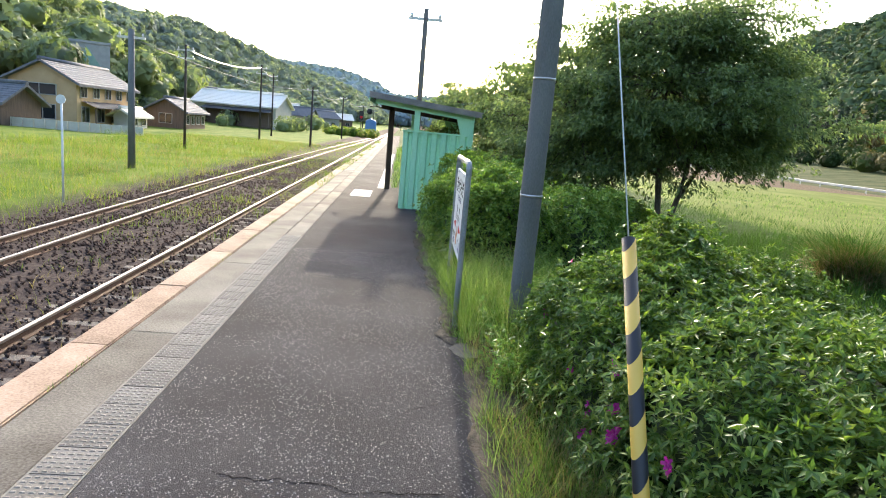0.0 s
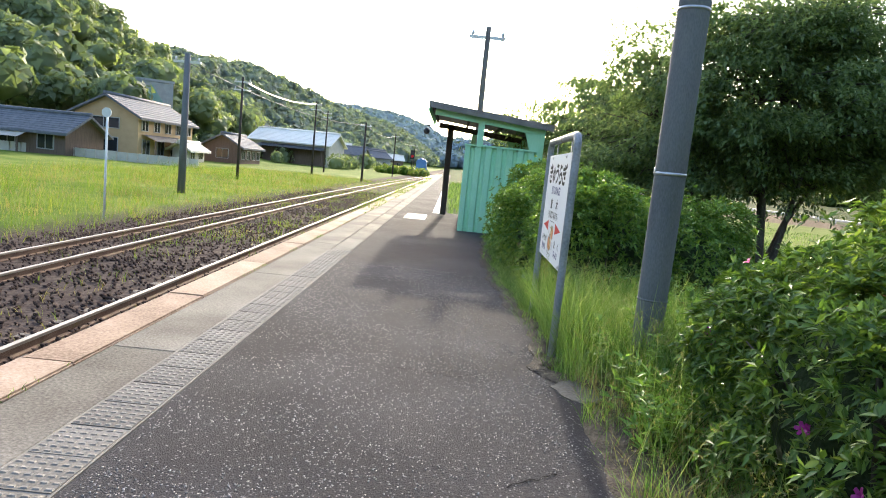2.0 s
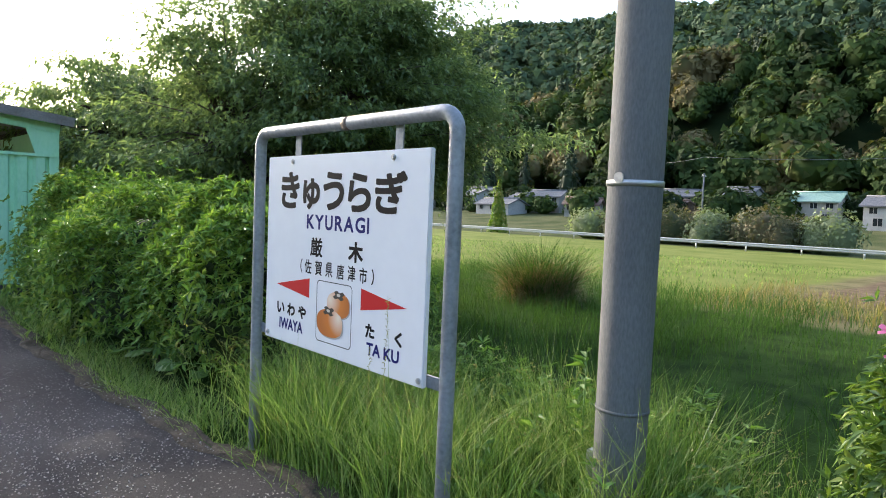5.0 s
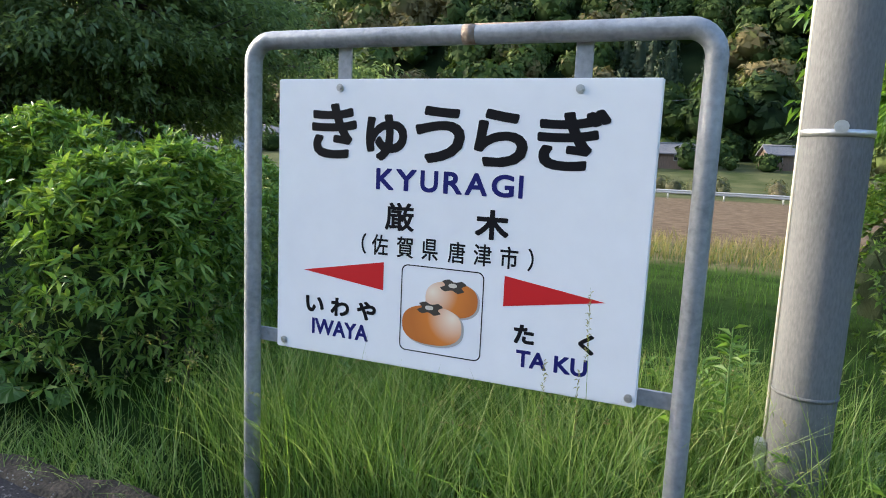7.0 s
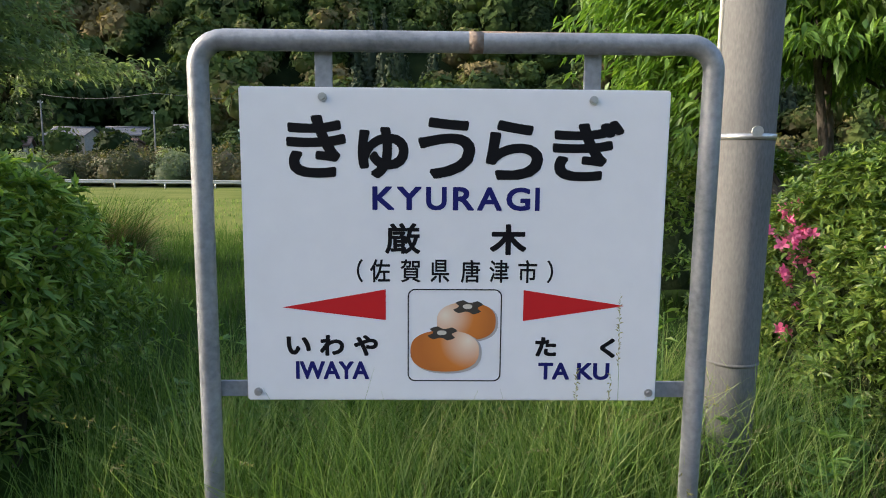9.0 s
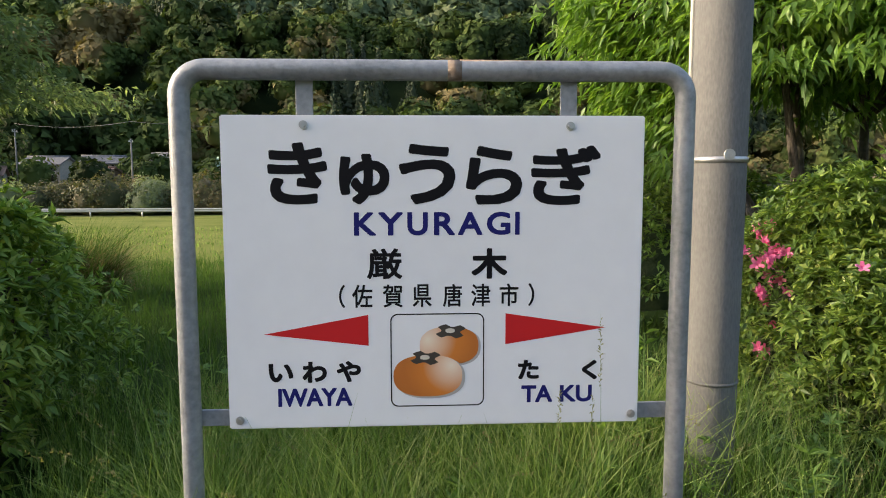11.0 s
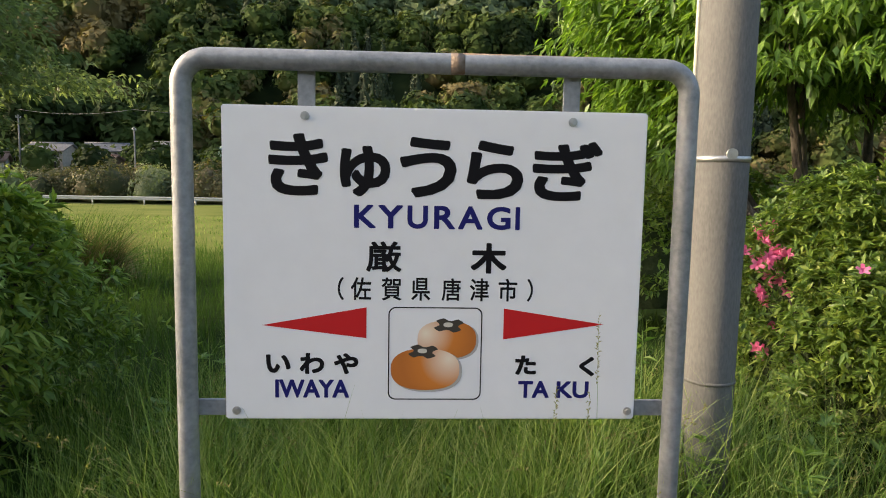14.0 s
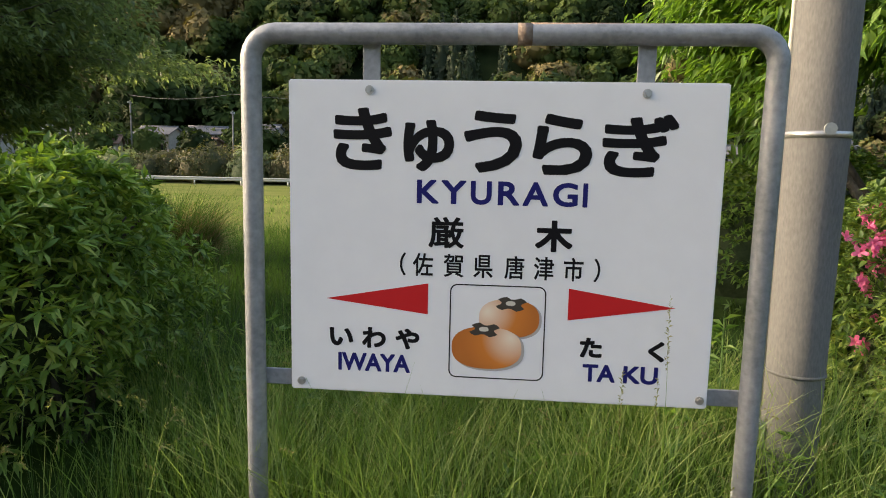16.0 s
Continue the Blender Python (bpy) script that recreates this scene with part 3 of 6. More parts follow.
lettering("き", 0.130, 0.660, 0.301, 0.838, BLACK, 0.0064)
lettering("ゅ", 0.332, 0.660, 0.478, 0.806, BLACK, 0.0064)
lettering("う", 0.503, 0.660, 0.668, 0.834, BLACK, 0.0064)
lettering("ら", 0.696, 0.658, 0.862, 0.828, BLACK, 0.0064)
lettering("ぎ", 0.886, 0.656, 1.092, 0.830, BLACK, 0.0064)
for k, (letter, u0, u1) in enumerate((("K", 0.373, 0.437), ("Y", 0.443, 0.515), ("U", 0.527, 0.587), ("R", 0.604, 0.666), ("A", 0.674, 0.746), ("G", 0.758, 0.828), ("I", 0.841, 0.855))):
    lettering(letter, u0, 0.570, u1, 0.638, BLUE, 0.0025)
lettering("厳", 0.409, 0.443, 0.512, 0.533, BLACK, 0.0022)
lettering("木", 0.713, 0.441, 0.820, 0.532, BLACK, 0.0040)
for letter, u0, u1 in (("（", 0.327, 0.345), ("佐", 0.365, 0.424), ("賀", 0.454, 0.513), ("県", 0.541, 0.597), ("唐", 0.630, 0.686), ("津", 0.713, 0.770), ("市", 0.797, 0.853), ("）", 0.882, 0.900)):
    lettering(letter, u0, 0.359, u1, 0.427, BLACK, 0.0009)
lettering("い", 0.118, 0.140, 0.190, 0.196, BLACK, 0.003)
lettering("わ", 0.216, 0.137, 0.288, 0.201, BLACK, 0.003)
lettering("や", 0.316, 0.137, 0.388, 0.201, BLACK, 0.003)
lettering("IWAYA", 0.144, 0.065, 0.361, 0.121, BLUE, 0.0022)
lettering("た", 0.853, 0.137, 0.917, 0.197, BLACK, 0.003)
lettering("く", 1.046, 0.133, 1.093, 0.194, BLACK, 0.003)
lettering("TA", 0.864, 0.066, 0.958, 0.119, BLUE, 0.0022)
lettering("KU", 0.980, 0.065, 1.078, 0.118, BLUE, 0.0022)


def flat_shape(points, material, lift=0.0138, name="emblem", label=""):
    bm = bmesh.new()
    bm.faces.new([bm.verts.new((BX0 + u, 0.001 - lift, BZ0 + v)) for u, v in points])
    return part(name, bm, material, board, label)


flat_shape([(0.108, 0.283), (0.411, 0.246), (0.411, 0.338)], RED, name="arrow", label="red arrow")
flat_shape([(1.115, 0.292), (0.815, 0.338), (0.815, 0.245)], RED, name="arrow", label="red arrow")


def rounded_box(u0, v0, u1, v1, r):
    out = []
    for cu, cv, a0 in ((u1 - r, v1 - r, 0), (u0 + r, v1 - r, 90), (u0 + r, v0 + r, 180), (u1 - r, v0 + r, 270)):
        out += [(cu + r * math.cos(radians(a0 + a)), cv + r * math.sin(radians(a0 + a))) for a in range(0, 91, 15)]
    return out


bm = bmesh.new()
outer, inner = rounded_box(0.475, 0.060, 0.752, 0.340, 0.022), rounded_box(0.4785, 0.0635, 0.7485, 0.3365, 0.0195)
vo = [bm.verts.new((BX0 + u, -0.0126, BZ0 + v)) for u, v in outer]
vi = [bm.verts.new((BX0 + u, -0.0126, BZ0 + v)) for u, v in inner]
for k in range(len(vo)):
    j = (k + 1) % len(vo)
    bm.faces.new((vo[k], vo[j], vi[j], vi[k]))
part("emblem_border", bm, BLACK, board)


def fruit_paint(name, x, z):
    """Printed orange fruit that fades to cream on one side."""
    m, n, l, b = shader(name)
    co = n.new("ShaderNodeTexCoord")
    d = n.new("ShaderNodeVectorMath")
    d.operation = "DISTANCE"
    l.new(co.outputs["Object"], d.inputs[0])
    d.inputs[1].default_value = (x, -0.0138, z)
    r = n.new("ShaderNodeValToRGB")
    r.color_ramp.elements[0].color, r.color_ramp.elements[1].color = (0.86, 0.74, 0.60, 1), (0.63, 0.20, 0.035, 1)
    r.color_ramp.elements[1].position = 0.085
    e = r.color_ramp.elements.new(0.14)
    e.color = (0.50, 0.15, 0.03, 1)
    l.new(d.outputs["Value"], r.inputs[0])
    l.new(r.outputs[0], b.inputs["Base Color"])
    b.inputs["Roughness"].default_value = 0.4
    return m


def oval(u, v, ru, rv, n=36, tilt=0.0):
    return [(u + ru * math.copysign(abs(math.cos(a)) ** 0.85, math.cos(a)), v + rv * math.copysign(abs(math.sin(a)) ** 0.8, math.sin(a)) + tilt * math.cos(a)) for a in np.linspace(0, 2 * math.pi, n, endpoint=False)]


SHADE_PRINT = plain("printed_grey", (0.42, 0.40, 0.39), 0.45)
flat_shape(oval(0.654, 0.239, 0.088, 0.058), SHADE_PRINT, 0.0134, "printed_shade")
flat_shape(oval(0.648, 0.243, 0.087, 0.057), fruit_paint("fruit_back", BX0 + 0.585, BZ0 + 0.262), 0.0138, "printed_fruit", "orange persimmon picture")
flat_shape(oval(0.592, 0.148, 0.103, 0.064), SHADE_PRINT, 0.0142, "printed_shade")
flat_shape(oval(0.585, 0.153, 0.102, 0.063), fruit_paint("fruit_front", BX0 + 0.655, BZ0 + 0.185), 0.0146, "printed_fruit", "orange persimmon picture")
CALYX = plain("printed_calyx", (0.05, 0.042, 0.036), 0.45)
PALE = plain("printed_stalk", (0.62, 0.58, 0.50), 0.45)
for u, v, lift in ((0.653, 0.286, 0.0142), (0.578, 0.207, 0.0150)):
    pts = []
    for k in range(20):
        a = 2 * math.pi * k / 20
        r = 0.047 if k % 5 in (1, 2, 3) else 0.029
        pts.append((u + r * math.cos(a), v + r * 0.48 * math.sin(a)))
    flat_shape(pts, CALYX, lift, "printed_calyx")
    flat_shape(oval(u - 0.002, v + 0.002, 0.014, 0.007, 14), PALE, lift + 0.0003, "printed_stalk")
for s in (-1, 1):
    bm = bmesh.new()
    bmesh.ops.create_icosphere(bm, subdivisions=2, radius=0.085)
    for v in bm.verts:
        v.co = Vector((v.co.x * 1.1 + s * 0.741, v.co.y * 0.9, v.co.z * 0.4 - 0.03)) + noise.noise_vector(v.co * 9) * 0.02
    part("concrete_footing", bm, SOIL, sign)

# ---- utility pole by the sign ----
pole = empty("utility_pole", "weathered round concrete utility pole with steel bands", "utility pole", (1.272, 6.228, -0.1))
bm = bmesh.new()
tube(bm, [(0, 0, 0.1 + z) for z in (-0.5, 0.585, 1.45, 3, 5, 7, 8.6)], [0.1015, 0.1015, 0.105, 0.106, 0.102, 0.095, 0.09], 28)
part("shaft", bm, POLE_CON, pole)
for z, hgt in ((1.57, 0.022), (0.689, 0.012), (2.665, 0.02)):
    bm = bmesh.new()
    tube(bm, [(0, 0, z - hgt / 2), (0, 0, z + hgt / 2)], 0.1055 if z < 1 else 0.109, 28)
    part("band", bm, STEEL if z > 1 else POLE_CON, pole, "steel band" if z > 1 else "concrete ring")
bm = bmesh.new()
tube(bm, [(-0.103, 0.010, 1.588), (-0.1105, 0.0108, 1.588)], 0.021, 16)
part("tag", bm, STEEL, pole, "small round metal tag")
bm = bmesh.new()
tube(bm, [(0.049, 0.098, 0.42), (0.050, 0.100, 3.0), (0.045, 0.090, 8.0)], 0.010, 8)
part("conduit", bm, CONDUIT, pole, "thin pale conduit")
bm = bmesh.new()
box(bm, -0.03, 0.03, 0.10, 0.135, 0.38, 0.49)
rounded(bm, 0.006, 2)
part("junction_box", bm, STEEL, pole)

# ---- guy wire ----
guy = empty("guy_wire", "guy wire in a yellow and black striped guard sleeve", "guy wire", (1.07, 2.107, 0))
A, B = Vector((0, -0.094, -0.15)), Vector((0.16, 4.08, 6.5))
way = (B - A).normalized()
bm = bmesh.new()
tube(bm, [A, B], 0.0045, 6)
part("cable", bm, STEEL, guy, "thin steel cable")
g0, g1 = A + way * 0.1, A + way * 2.04


def spiral_paint():
    m, n, l, b = shader("guard_stripes")
    co = n.new("ShaderNodeTexCoord")
    sep = n.new("ShaderNodeSeparateXYZ")
    l.new(co.outputs["Object"], sep.inputs[0])
    a = n.new("ShaderNodeMath")
    a.operation = "MULTIPLY_ADD"
    a.inputs[1].default_value = -1.1
    l.new(sep.outputs["X"], a.inputs[0])
    l.new(sep.outputs["Z"], a.inputs[2])
    w = n.new("ShaderNodeMath")
    w.operation = "PINGPONG"
    w.inputs[1].default_value = 0.112
    l.new(a.outputs[0], w.inputs[0])
    gt = n.new("ShaderNodeMath")
    gt.operation = "GREATER_THAN"
    gt.inputs[1].default_value = 0.056
    l.new(w.outputs[0], gt.inputs[0])
    mx = n.new("ShaderNodeMix")
    mx.data_type = "RGBA"
    l.new(gt.outputs[0], mx.inputs["Factor"])
    mx.inputs["A"].default_value, mx.inputs["B"].default_value = (0.018, 0.018, 0.024, 1), (0.72, 0.45, 0.085, 1)
    l.new(mx.outputs["Result"], b.inputs["Base Color"])
    b.inputs["Roughness"].default_value = 0.5
    return m


bm = bmesh.new()
tube(bm, [g0, g0 + (g1 - g0) * 0.5, g1], [0.035, 0.035, 0.0345], 18)
part("guard_sleeve", bm, spiral_paint(), guy, "yellow and black striped plastic sleeve")

# ---- waiting shelter ----
shelter = empty("waiting_shelter", "small open platform shelter of mint-green sheet metal with lean-to roof", "shelter", (0, 16.06, 0))
SD = 4.75  # depth along the platform


def roof_z(x):
    return 2.74 - (x + 0.82) * 0.098


def corrugated(x0, x1, y, z0, z1, pitch=0.235):
    """A ribbed sheet: flat pans with narrow raised ribs."""
    bm = bmesh.new()
    xs, ys = [], []
    x = x0
    while x < x1 - 0.02:
        for dx, dy in ((0, 0), (0.115, 0), (0.145, 0.05), (0.205, 0.05), (pitch, 0)):
            xs.append(min(x + dx, x1))
            ys.append(y + dy)
        x += pitch
    pts = [(xs[0], ys[0])]
    for a, c in zip(xs[1:], ys[1:]):
        if a - pts[-1][0] > 1e-4:
            pts.append((a, c))
    rows = [[bm.verts.new((a, c + t, z)) for a, c in pts] for t, z in ((-0.004, z0), (-0.004, z1), (0.004, z1), (0.004, z0))]
    for j in range(4):
        for k in range(len(pts) - 1):
            bm.faces.new((rows[j][k], rows[j][k + 1], rows[(j + 1) % 4][k + 1], rows[(j + 1) % 4][k]))
    for k in (0, -1):
        bm.faces.new([rows[j][k] for j in range(4)])
    return bm


part("front_panel", corrugated(0.02, 1.70, 0, 0.0, 1.90), MINT, shelter, "mint-green ribbed sheet wall")
part("rear_panel", corrugated(0.15, 1.70, SD - 0.1, 0.0, 1.95), MINT, shelter, "mint-green ribbed sheet wall")
bm = bmesh.new()
box(bm, 1.70, 1.74, 0.03, SD - 0.1, 0, 2.35)
part("back_panel", bm, MINT, shelter)
bm = bmesh.new()
box(bm, 0.0, 1.72, -0.03, 0.05, 1.895, 1.935)
part("capping_rail", bm, MINT, shelter)
for yy in (0.0, SD - 0.12):
    for x0, x1 in ((0.26, 0.40), (1.60, 1.73)):
        bm = bmesh.new()
        box(bm, x0, x1, yy - 0.01, yy + 0.09, 0.0 if x0 > 1 else 1.9, roof_z(x1) - 0.14)
        rounded(bm, 0.006, 1)
        part("post", bm, MINT, shelter)
    bm = bmesh.new()
    m = Matrix.Translation((-0.70, yy, roof_z(-0.70) - 0.16)) @ Matrix.Rotation(math.atan(0.098), 4, "Y")
    box(bm, 0, 2.45, -0.02, 0.08, -0.07, 0.08, m)
    part("tie_beam", bm, MINT if yy < 1 else DARKWOOD, shelter)
    bm = bmesh.new()
    vs = [bm.verts.new(c) for c in ((1.28, yy - 0.008, 2.36), (1.61, yy - 0.008, 2.33), (1.61, yy - 0.008, 1.93), (1.42, yy - 0.008, 1.93))]
    low = bm.faces.new(vs)
    top = bmesh.ops.extrude_face_region(bm, geom=[low])["geom"]
    bmesh.ops.translate(bm, vec=(0, 0.04, 0), verts=[g for g in top if isinstance(g, bmesh.types.BMVert)])
    part("corner_brace", bm, MINT, shelter)
bm = bmesh.new()
m = Matrix.Translation((-0.84, -0.16, roof_z(-0.84) - 0.01)) @ Matrix.Rotation(math.atan(0.098), 4, "Y")
box(bm, 0, 2.75, 0, SD + 0.2, 0, 0.022, m)
part("roof_deck", bm, ROOFSHEET, shelter, "grey-brown roof decking")
bm = bmesh.new()
n_rib = 60
for k in range(n_rib):
    y = -0.16 + (SD + 0.2) * k / n_rib
    box(bm, -0.02, 2.77, y, y + 0.045, 0.022, 0.04, m @ Matrix.Translation((0, 0.16, 0)))
part("roof_ribs", bm, ROOFSHEET, shelter)
bm = bmesh.new()
box(bm, 0.0, 2.75, -0.018, 0.0, -0.10, 0.02, m)
part("gable_board", bm, ROOFSHEET, shelter, "weathered grey gable board")
bm = bmesh.new()
box(bm, 0.0, 0.03, 0.005, SD + 0.19, -0.17, 0.0, m)
part("eaves_board", bm, MINT, shelter)
for k in range(4):
    bm = bmesh.new()
    box(bm, 0.06 + 0.85 * k, 0.12 + 0.85 * k, 0.02, SD + 0.18, -0.08, -0.005, m)
    part("purlin", bm, DARKWOOD, shelter, "dark wooden purlin")
bm = bmesh.new()
box(bm, -0.45, -0.28, SD - 0.14, SD + 0.02, 0, roof_z(-0.3) - 0.09)
rounded(bm, 0.008, 1)
part("timber_post", bm, DARKWOOD, shelter, "dark timber corner post")
bm = bmesh.new()
box(bm, 1.25, 1.66, 0.4, SD - 0.5, 0.40, 0.44)
box(bm, 1.3, 1.36, 0.5, 0.56, 0, 0.40)
box(bm, 1.3, 1.36, SD - 0.7, SD - 0.64, 0, 0.40)
tagged(part("bench", bm, DARKWOOD), "dark wooden bench inside the shelter", "bench").location = (0, 16.06, 0)
lamp = empty("bracket_lamp", "dark round lamp on a thin bracket arm", "lamp", (-0.36, 20.7, 2.5))
bm = bmesh.new()
tube(bm, [(0, 0, 0), (-0.55, -0.02, 0.05), (-0.70, -0.02, 0.02)], 0.012, 6)
part("arm", bm, DARKWOOD, lamp)
bm = bmesh.new()
bmesh.ops.create_uvsphere(bm, u_segments=14, v_segments=9, radius=0.09)
for v in bm.verts:
    v.co = Vector((v.co.x - 0.70, v.co.y - 0.02, v.co.z * (1.25 if v.co.z > 0 else 0.9) - 0.14))
part("shade", bm, GUARDBLACK, lamp, "dark lamp shade")
for name, x0, x1, y0, y1, lab in (("boarding_mark", -1.33, -0.78, 18.1, 19.8, "white painted boarding mark on the asphalt"), ("white_line", -0.66, -0.40, 20.9, 46, "white painted line on the asphalt")):
    bm = bmesh.new()
    box(bm, x0, x1, y0, y1, 0.0, 0.005)
    tagged(part(name, bm, WHITEPAINT), lab, "marking", kind="structure")

# ---- tracks ----


def rail_profile(bm, xs, y0, y1, z, head):
    """Lofted rail: head only, or web and foot; xs gives x for the two ends of each stretch."""
    ys = np.linspace(y0, y1, 40)
    prof = ((-0.033, -0.034), (0.033, -0.034), (0.033, 0), (-0.033, 0)) if head else ((-0.055, -0.14), (0.055, -0.14), (0.055, -0.125), (0.012, -0.11), (0.012, -0.034), (-0.012, -0.034), (-0.012, -0.11), (-0.055, -0.125))
    rows = [[bm.verts.new((xs(y) + a, y, z + c)) for a, c in prof] for y in ys]
    for r0, r1 in zip(rows, rows[1:]):
        for k in range(len(prof)):
            bm.faces.new((r0[k], r0[(k + 1) % len(prof)], r1[(k + 1) % len(prof)], r1[k]))


def near_line(off):
    return lambda y: -4.06 + off


def far_line(off):
    return lambda y: -7.42 + off + 3.36 * float(smooth_step(25, 230, np.array(y)))


for label, line in (("main railway track with worn rails", near_line), ("second railway track with rusty grass-grown rails", far_line)):
    track = empty("railway_track", label, "railway track", kind="structure")
    for off in (-0.5335, 0.5335):
        bm = bmesh.new()
        rail_profile(bm, line(off), -30, 300, -0.9, False)
        rail = part("rail", bm, RUST, track, "rusty steel rail")
        bm = bmesh.new()
        rail_profile(bm, line(off), -30, 300, -0.898, True)
        part("rail_head", bm, RAIL_TOP, rail, "polished rail head")
    bm = bmesh.new()
    box(bm, -1.0, 1.0, -0.1, 0.1, -0.14, 0.0)
    rounded(bm, 0.012, 1)
    me = bpy.data.meshes.new("sleeper")
    bm.to_mesh(me)
    bm.free()
    me.materials.append(SLEEPER)
    for k in range(110):
        y = -4 + k * 0.68
        ob = new("sleeper", me)
        ob.parent = track
        ob.location = (line(0)(y), y, -1.043 if line is near_line else -1.06)

n = 20000
bx, by = rng.uniform(-9.3, -2.75, n), 2 + 48 * rng.uniform(0, 1, n) ** 1.6
size = rng.uniform(0.018, 0.05, n)
tet = unit(np.array([[1, 1, 1], [1, -1, -1], [-1, 1, -1], [-1, -1, 1.0], [0.9, 0.2, 0.9]])[None, :4] + rng.normal(scale=0.35, size=(n, 4, 3)))
bz = height(bx, by) + 0.02 + 0.03 * bumps(bx, by, 0.8, 9)
verts = (np.stack([bx, by, bz], -1)[:, None] + tet * size[:, None, None]).reshape(-1, 3)
i4 = np.arange(n)[:, None] * 4
faces = np.concatenate([i4 + f for f in ([0, 1, 2], [0, 3, 1], [0, 2, 3], [1, 3, 2])])
tagged(part("ballast", raw_mesh("ballast", verts, faces), BALLAST), "dark brown crushed stone between and beside the rails", "ballast", kind="stuff")

# ---- shrubs and trees ----


def blob_points(blobs, n, inset=0.12, up_bias=0.35, floor=0.02):
    """Points near the outer skin of a union of ellipsoids, with outward directions."""
    blobs = np.array(blobs, float)
    area = (blobs[:, 3] * blobs[:, 4] * blobs[:, 5]) ** (2 / 3)
    pick = rng.choice(len(blobs), int(n * 2.4), p=area / area.sum())
    d = unit(rng.normal(size=(len(pick), 3)))
    d[:, 2] = np.where(d[:, 2] < -0.5, -d[:, 2], d[:, 2])
    c, r = blobs[pick, :3], blobs[pick, 3:]
    lump = 1 + 0.17 * bumps(c[:, 0] + d[:, 0] * 2.2 * r[:, 0], c[:, 1] + d[:, 1] * 2.2 * r[:, 1], 0.42, 11) + 0.13 * bumps(d[:, 2] * 3, d[:, 0] * 3 + d[:, 1], 0.45, 12)
    lump = lump + np.where(rng.uniform(0, 1, len(pick)) < 0.08, rng.uniform(0.03, 0.26, len(pick)), 0)
    depth = 1 - inset * 1.6 * rng.uniform(0, 1, len(pick)) ** 1.5
    p = c + d * r * (lump * depth)[:, None]
    keep = p[:, 2] > floor
    large = blobs[blobs[:, 3] > 0.5]
    for cc, rr in zip(large[:, :3], large[:, 3:]):
        keep &= (((p - cc) / rr) ** 2).sum(-1) > 0.5
    p, d = p[keep][:n], d[keep][:n]
    return p, unit(d / 1.0 + (0, 0, up_bias) + rng.normal(scale=0.25, size=d.shape))


def whorls(name, tips, ways, count, length, width, spread=0.9):
    """Rosettes of leaves round twig tips."""
    k = len(tips)
    tip, way = np.repeat(tips, count, 0), np.repeat(ways, count, 0)
    out = unit(np.cross(way, rng.normal(size=way.shape)))
    d = unit(way * rng.uniform(0.25, 0.9, (len(way), 1)) + out * spread)
    return leaves(name, tip - way * 0.012 * rng.uniform(0, 1, (len(way), 1)), d, rng.uniform(*length, k * count), rng.uniform(*width, k * count), 0.18, 0.12)


# Added solid shells; their dark colour stands for shade behind the leaves.
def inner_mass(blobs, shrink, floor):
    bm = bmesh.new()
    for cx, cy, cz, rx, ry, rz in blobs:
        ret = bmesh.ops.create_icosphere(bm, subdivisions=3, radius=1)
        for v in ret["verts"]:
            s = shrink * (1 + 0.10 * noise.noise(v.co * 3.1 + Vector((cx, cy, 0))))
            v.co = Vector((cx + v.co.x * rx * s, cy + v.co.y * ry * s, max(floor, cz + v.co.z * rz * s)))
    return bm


def shrub(label, blobs, tips, material, leaf, wide, count=6, stems=16, group=""):
    ob = empty("azalea_bush", label, "bush", (0, 0, 0), group)
    part("shade_core", inner_mass([b for b in blobs if b[3] > 0.5], 0.66, -0.2), INNER, ob, "dark solid core in place of the shaded inside")
    p, d = blob_points(blobs, tips)
    deep, turn = blob_points(blobs, tips // 4, 0.32)
    p, d = np.concatenate([p, deep]), np.concatenate([d, turn])
    part("leaves", whorls("leaves", p, d, count, leaf, wide), material, ob, "pointed green leaves in rosettes")["kind"] = "stuff"
    bm = bmesh.new()
    r = random.Random(len(label))
    for k in range(stems):
        c = r.choice(blobs)
        a = r.uniform(0, 6.28)
        tube(bm, [(c[0], c[1], -0.3), (c[0] + 0.5 * c[3] * math.cos(a), c[1] + 0.5 * c[4] * math.sin(a), c[2]), (c[0] + 0.9 * c[3] * math.cos(a), c[1] + 0.9 * c[4] * math.sin(a), c[2] + 0.35 * c[5])], [0.018, 0.012, 0.004], 5)
    part("stemwork", bm, BARK, ob)["kind"] = "stuff"
    return ob


BUSH_A = [(1.95, 4.55, 0.42, 0.85, 0.98, 0.84), (2.3, 3.3, 0.42, 1.15, 1.3, 0.76), (3.2, 4.2, 0.36, 1.2, 1.2, 0.58), (3.5, 2.8, 0.40, 1.3, 1.4, 0.60), (2.3, 2.1, 0.35, 0.95, 1.1, 0.70), (2.38, 4.92, 0.48, 0.74, 0.64, 0.84), (2.98, 4.85, 0.45, 0.75, 0.62, 0.74)]
BUSH_B = [(1.75, 10.1, 0.45, 0.95, 1.0, 0.88), (1.55, 11.6, 0.5, 1.05, 1.4, 0.98), (1.85, 13.4, 0.5, 1.22, 1.5, 0.98), (2.9, 10.6, 0.4, 0.9, 1.3, 0.85), (1.75, 14.8, 0.35, 0.7, 0.85, 0.7)]


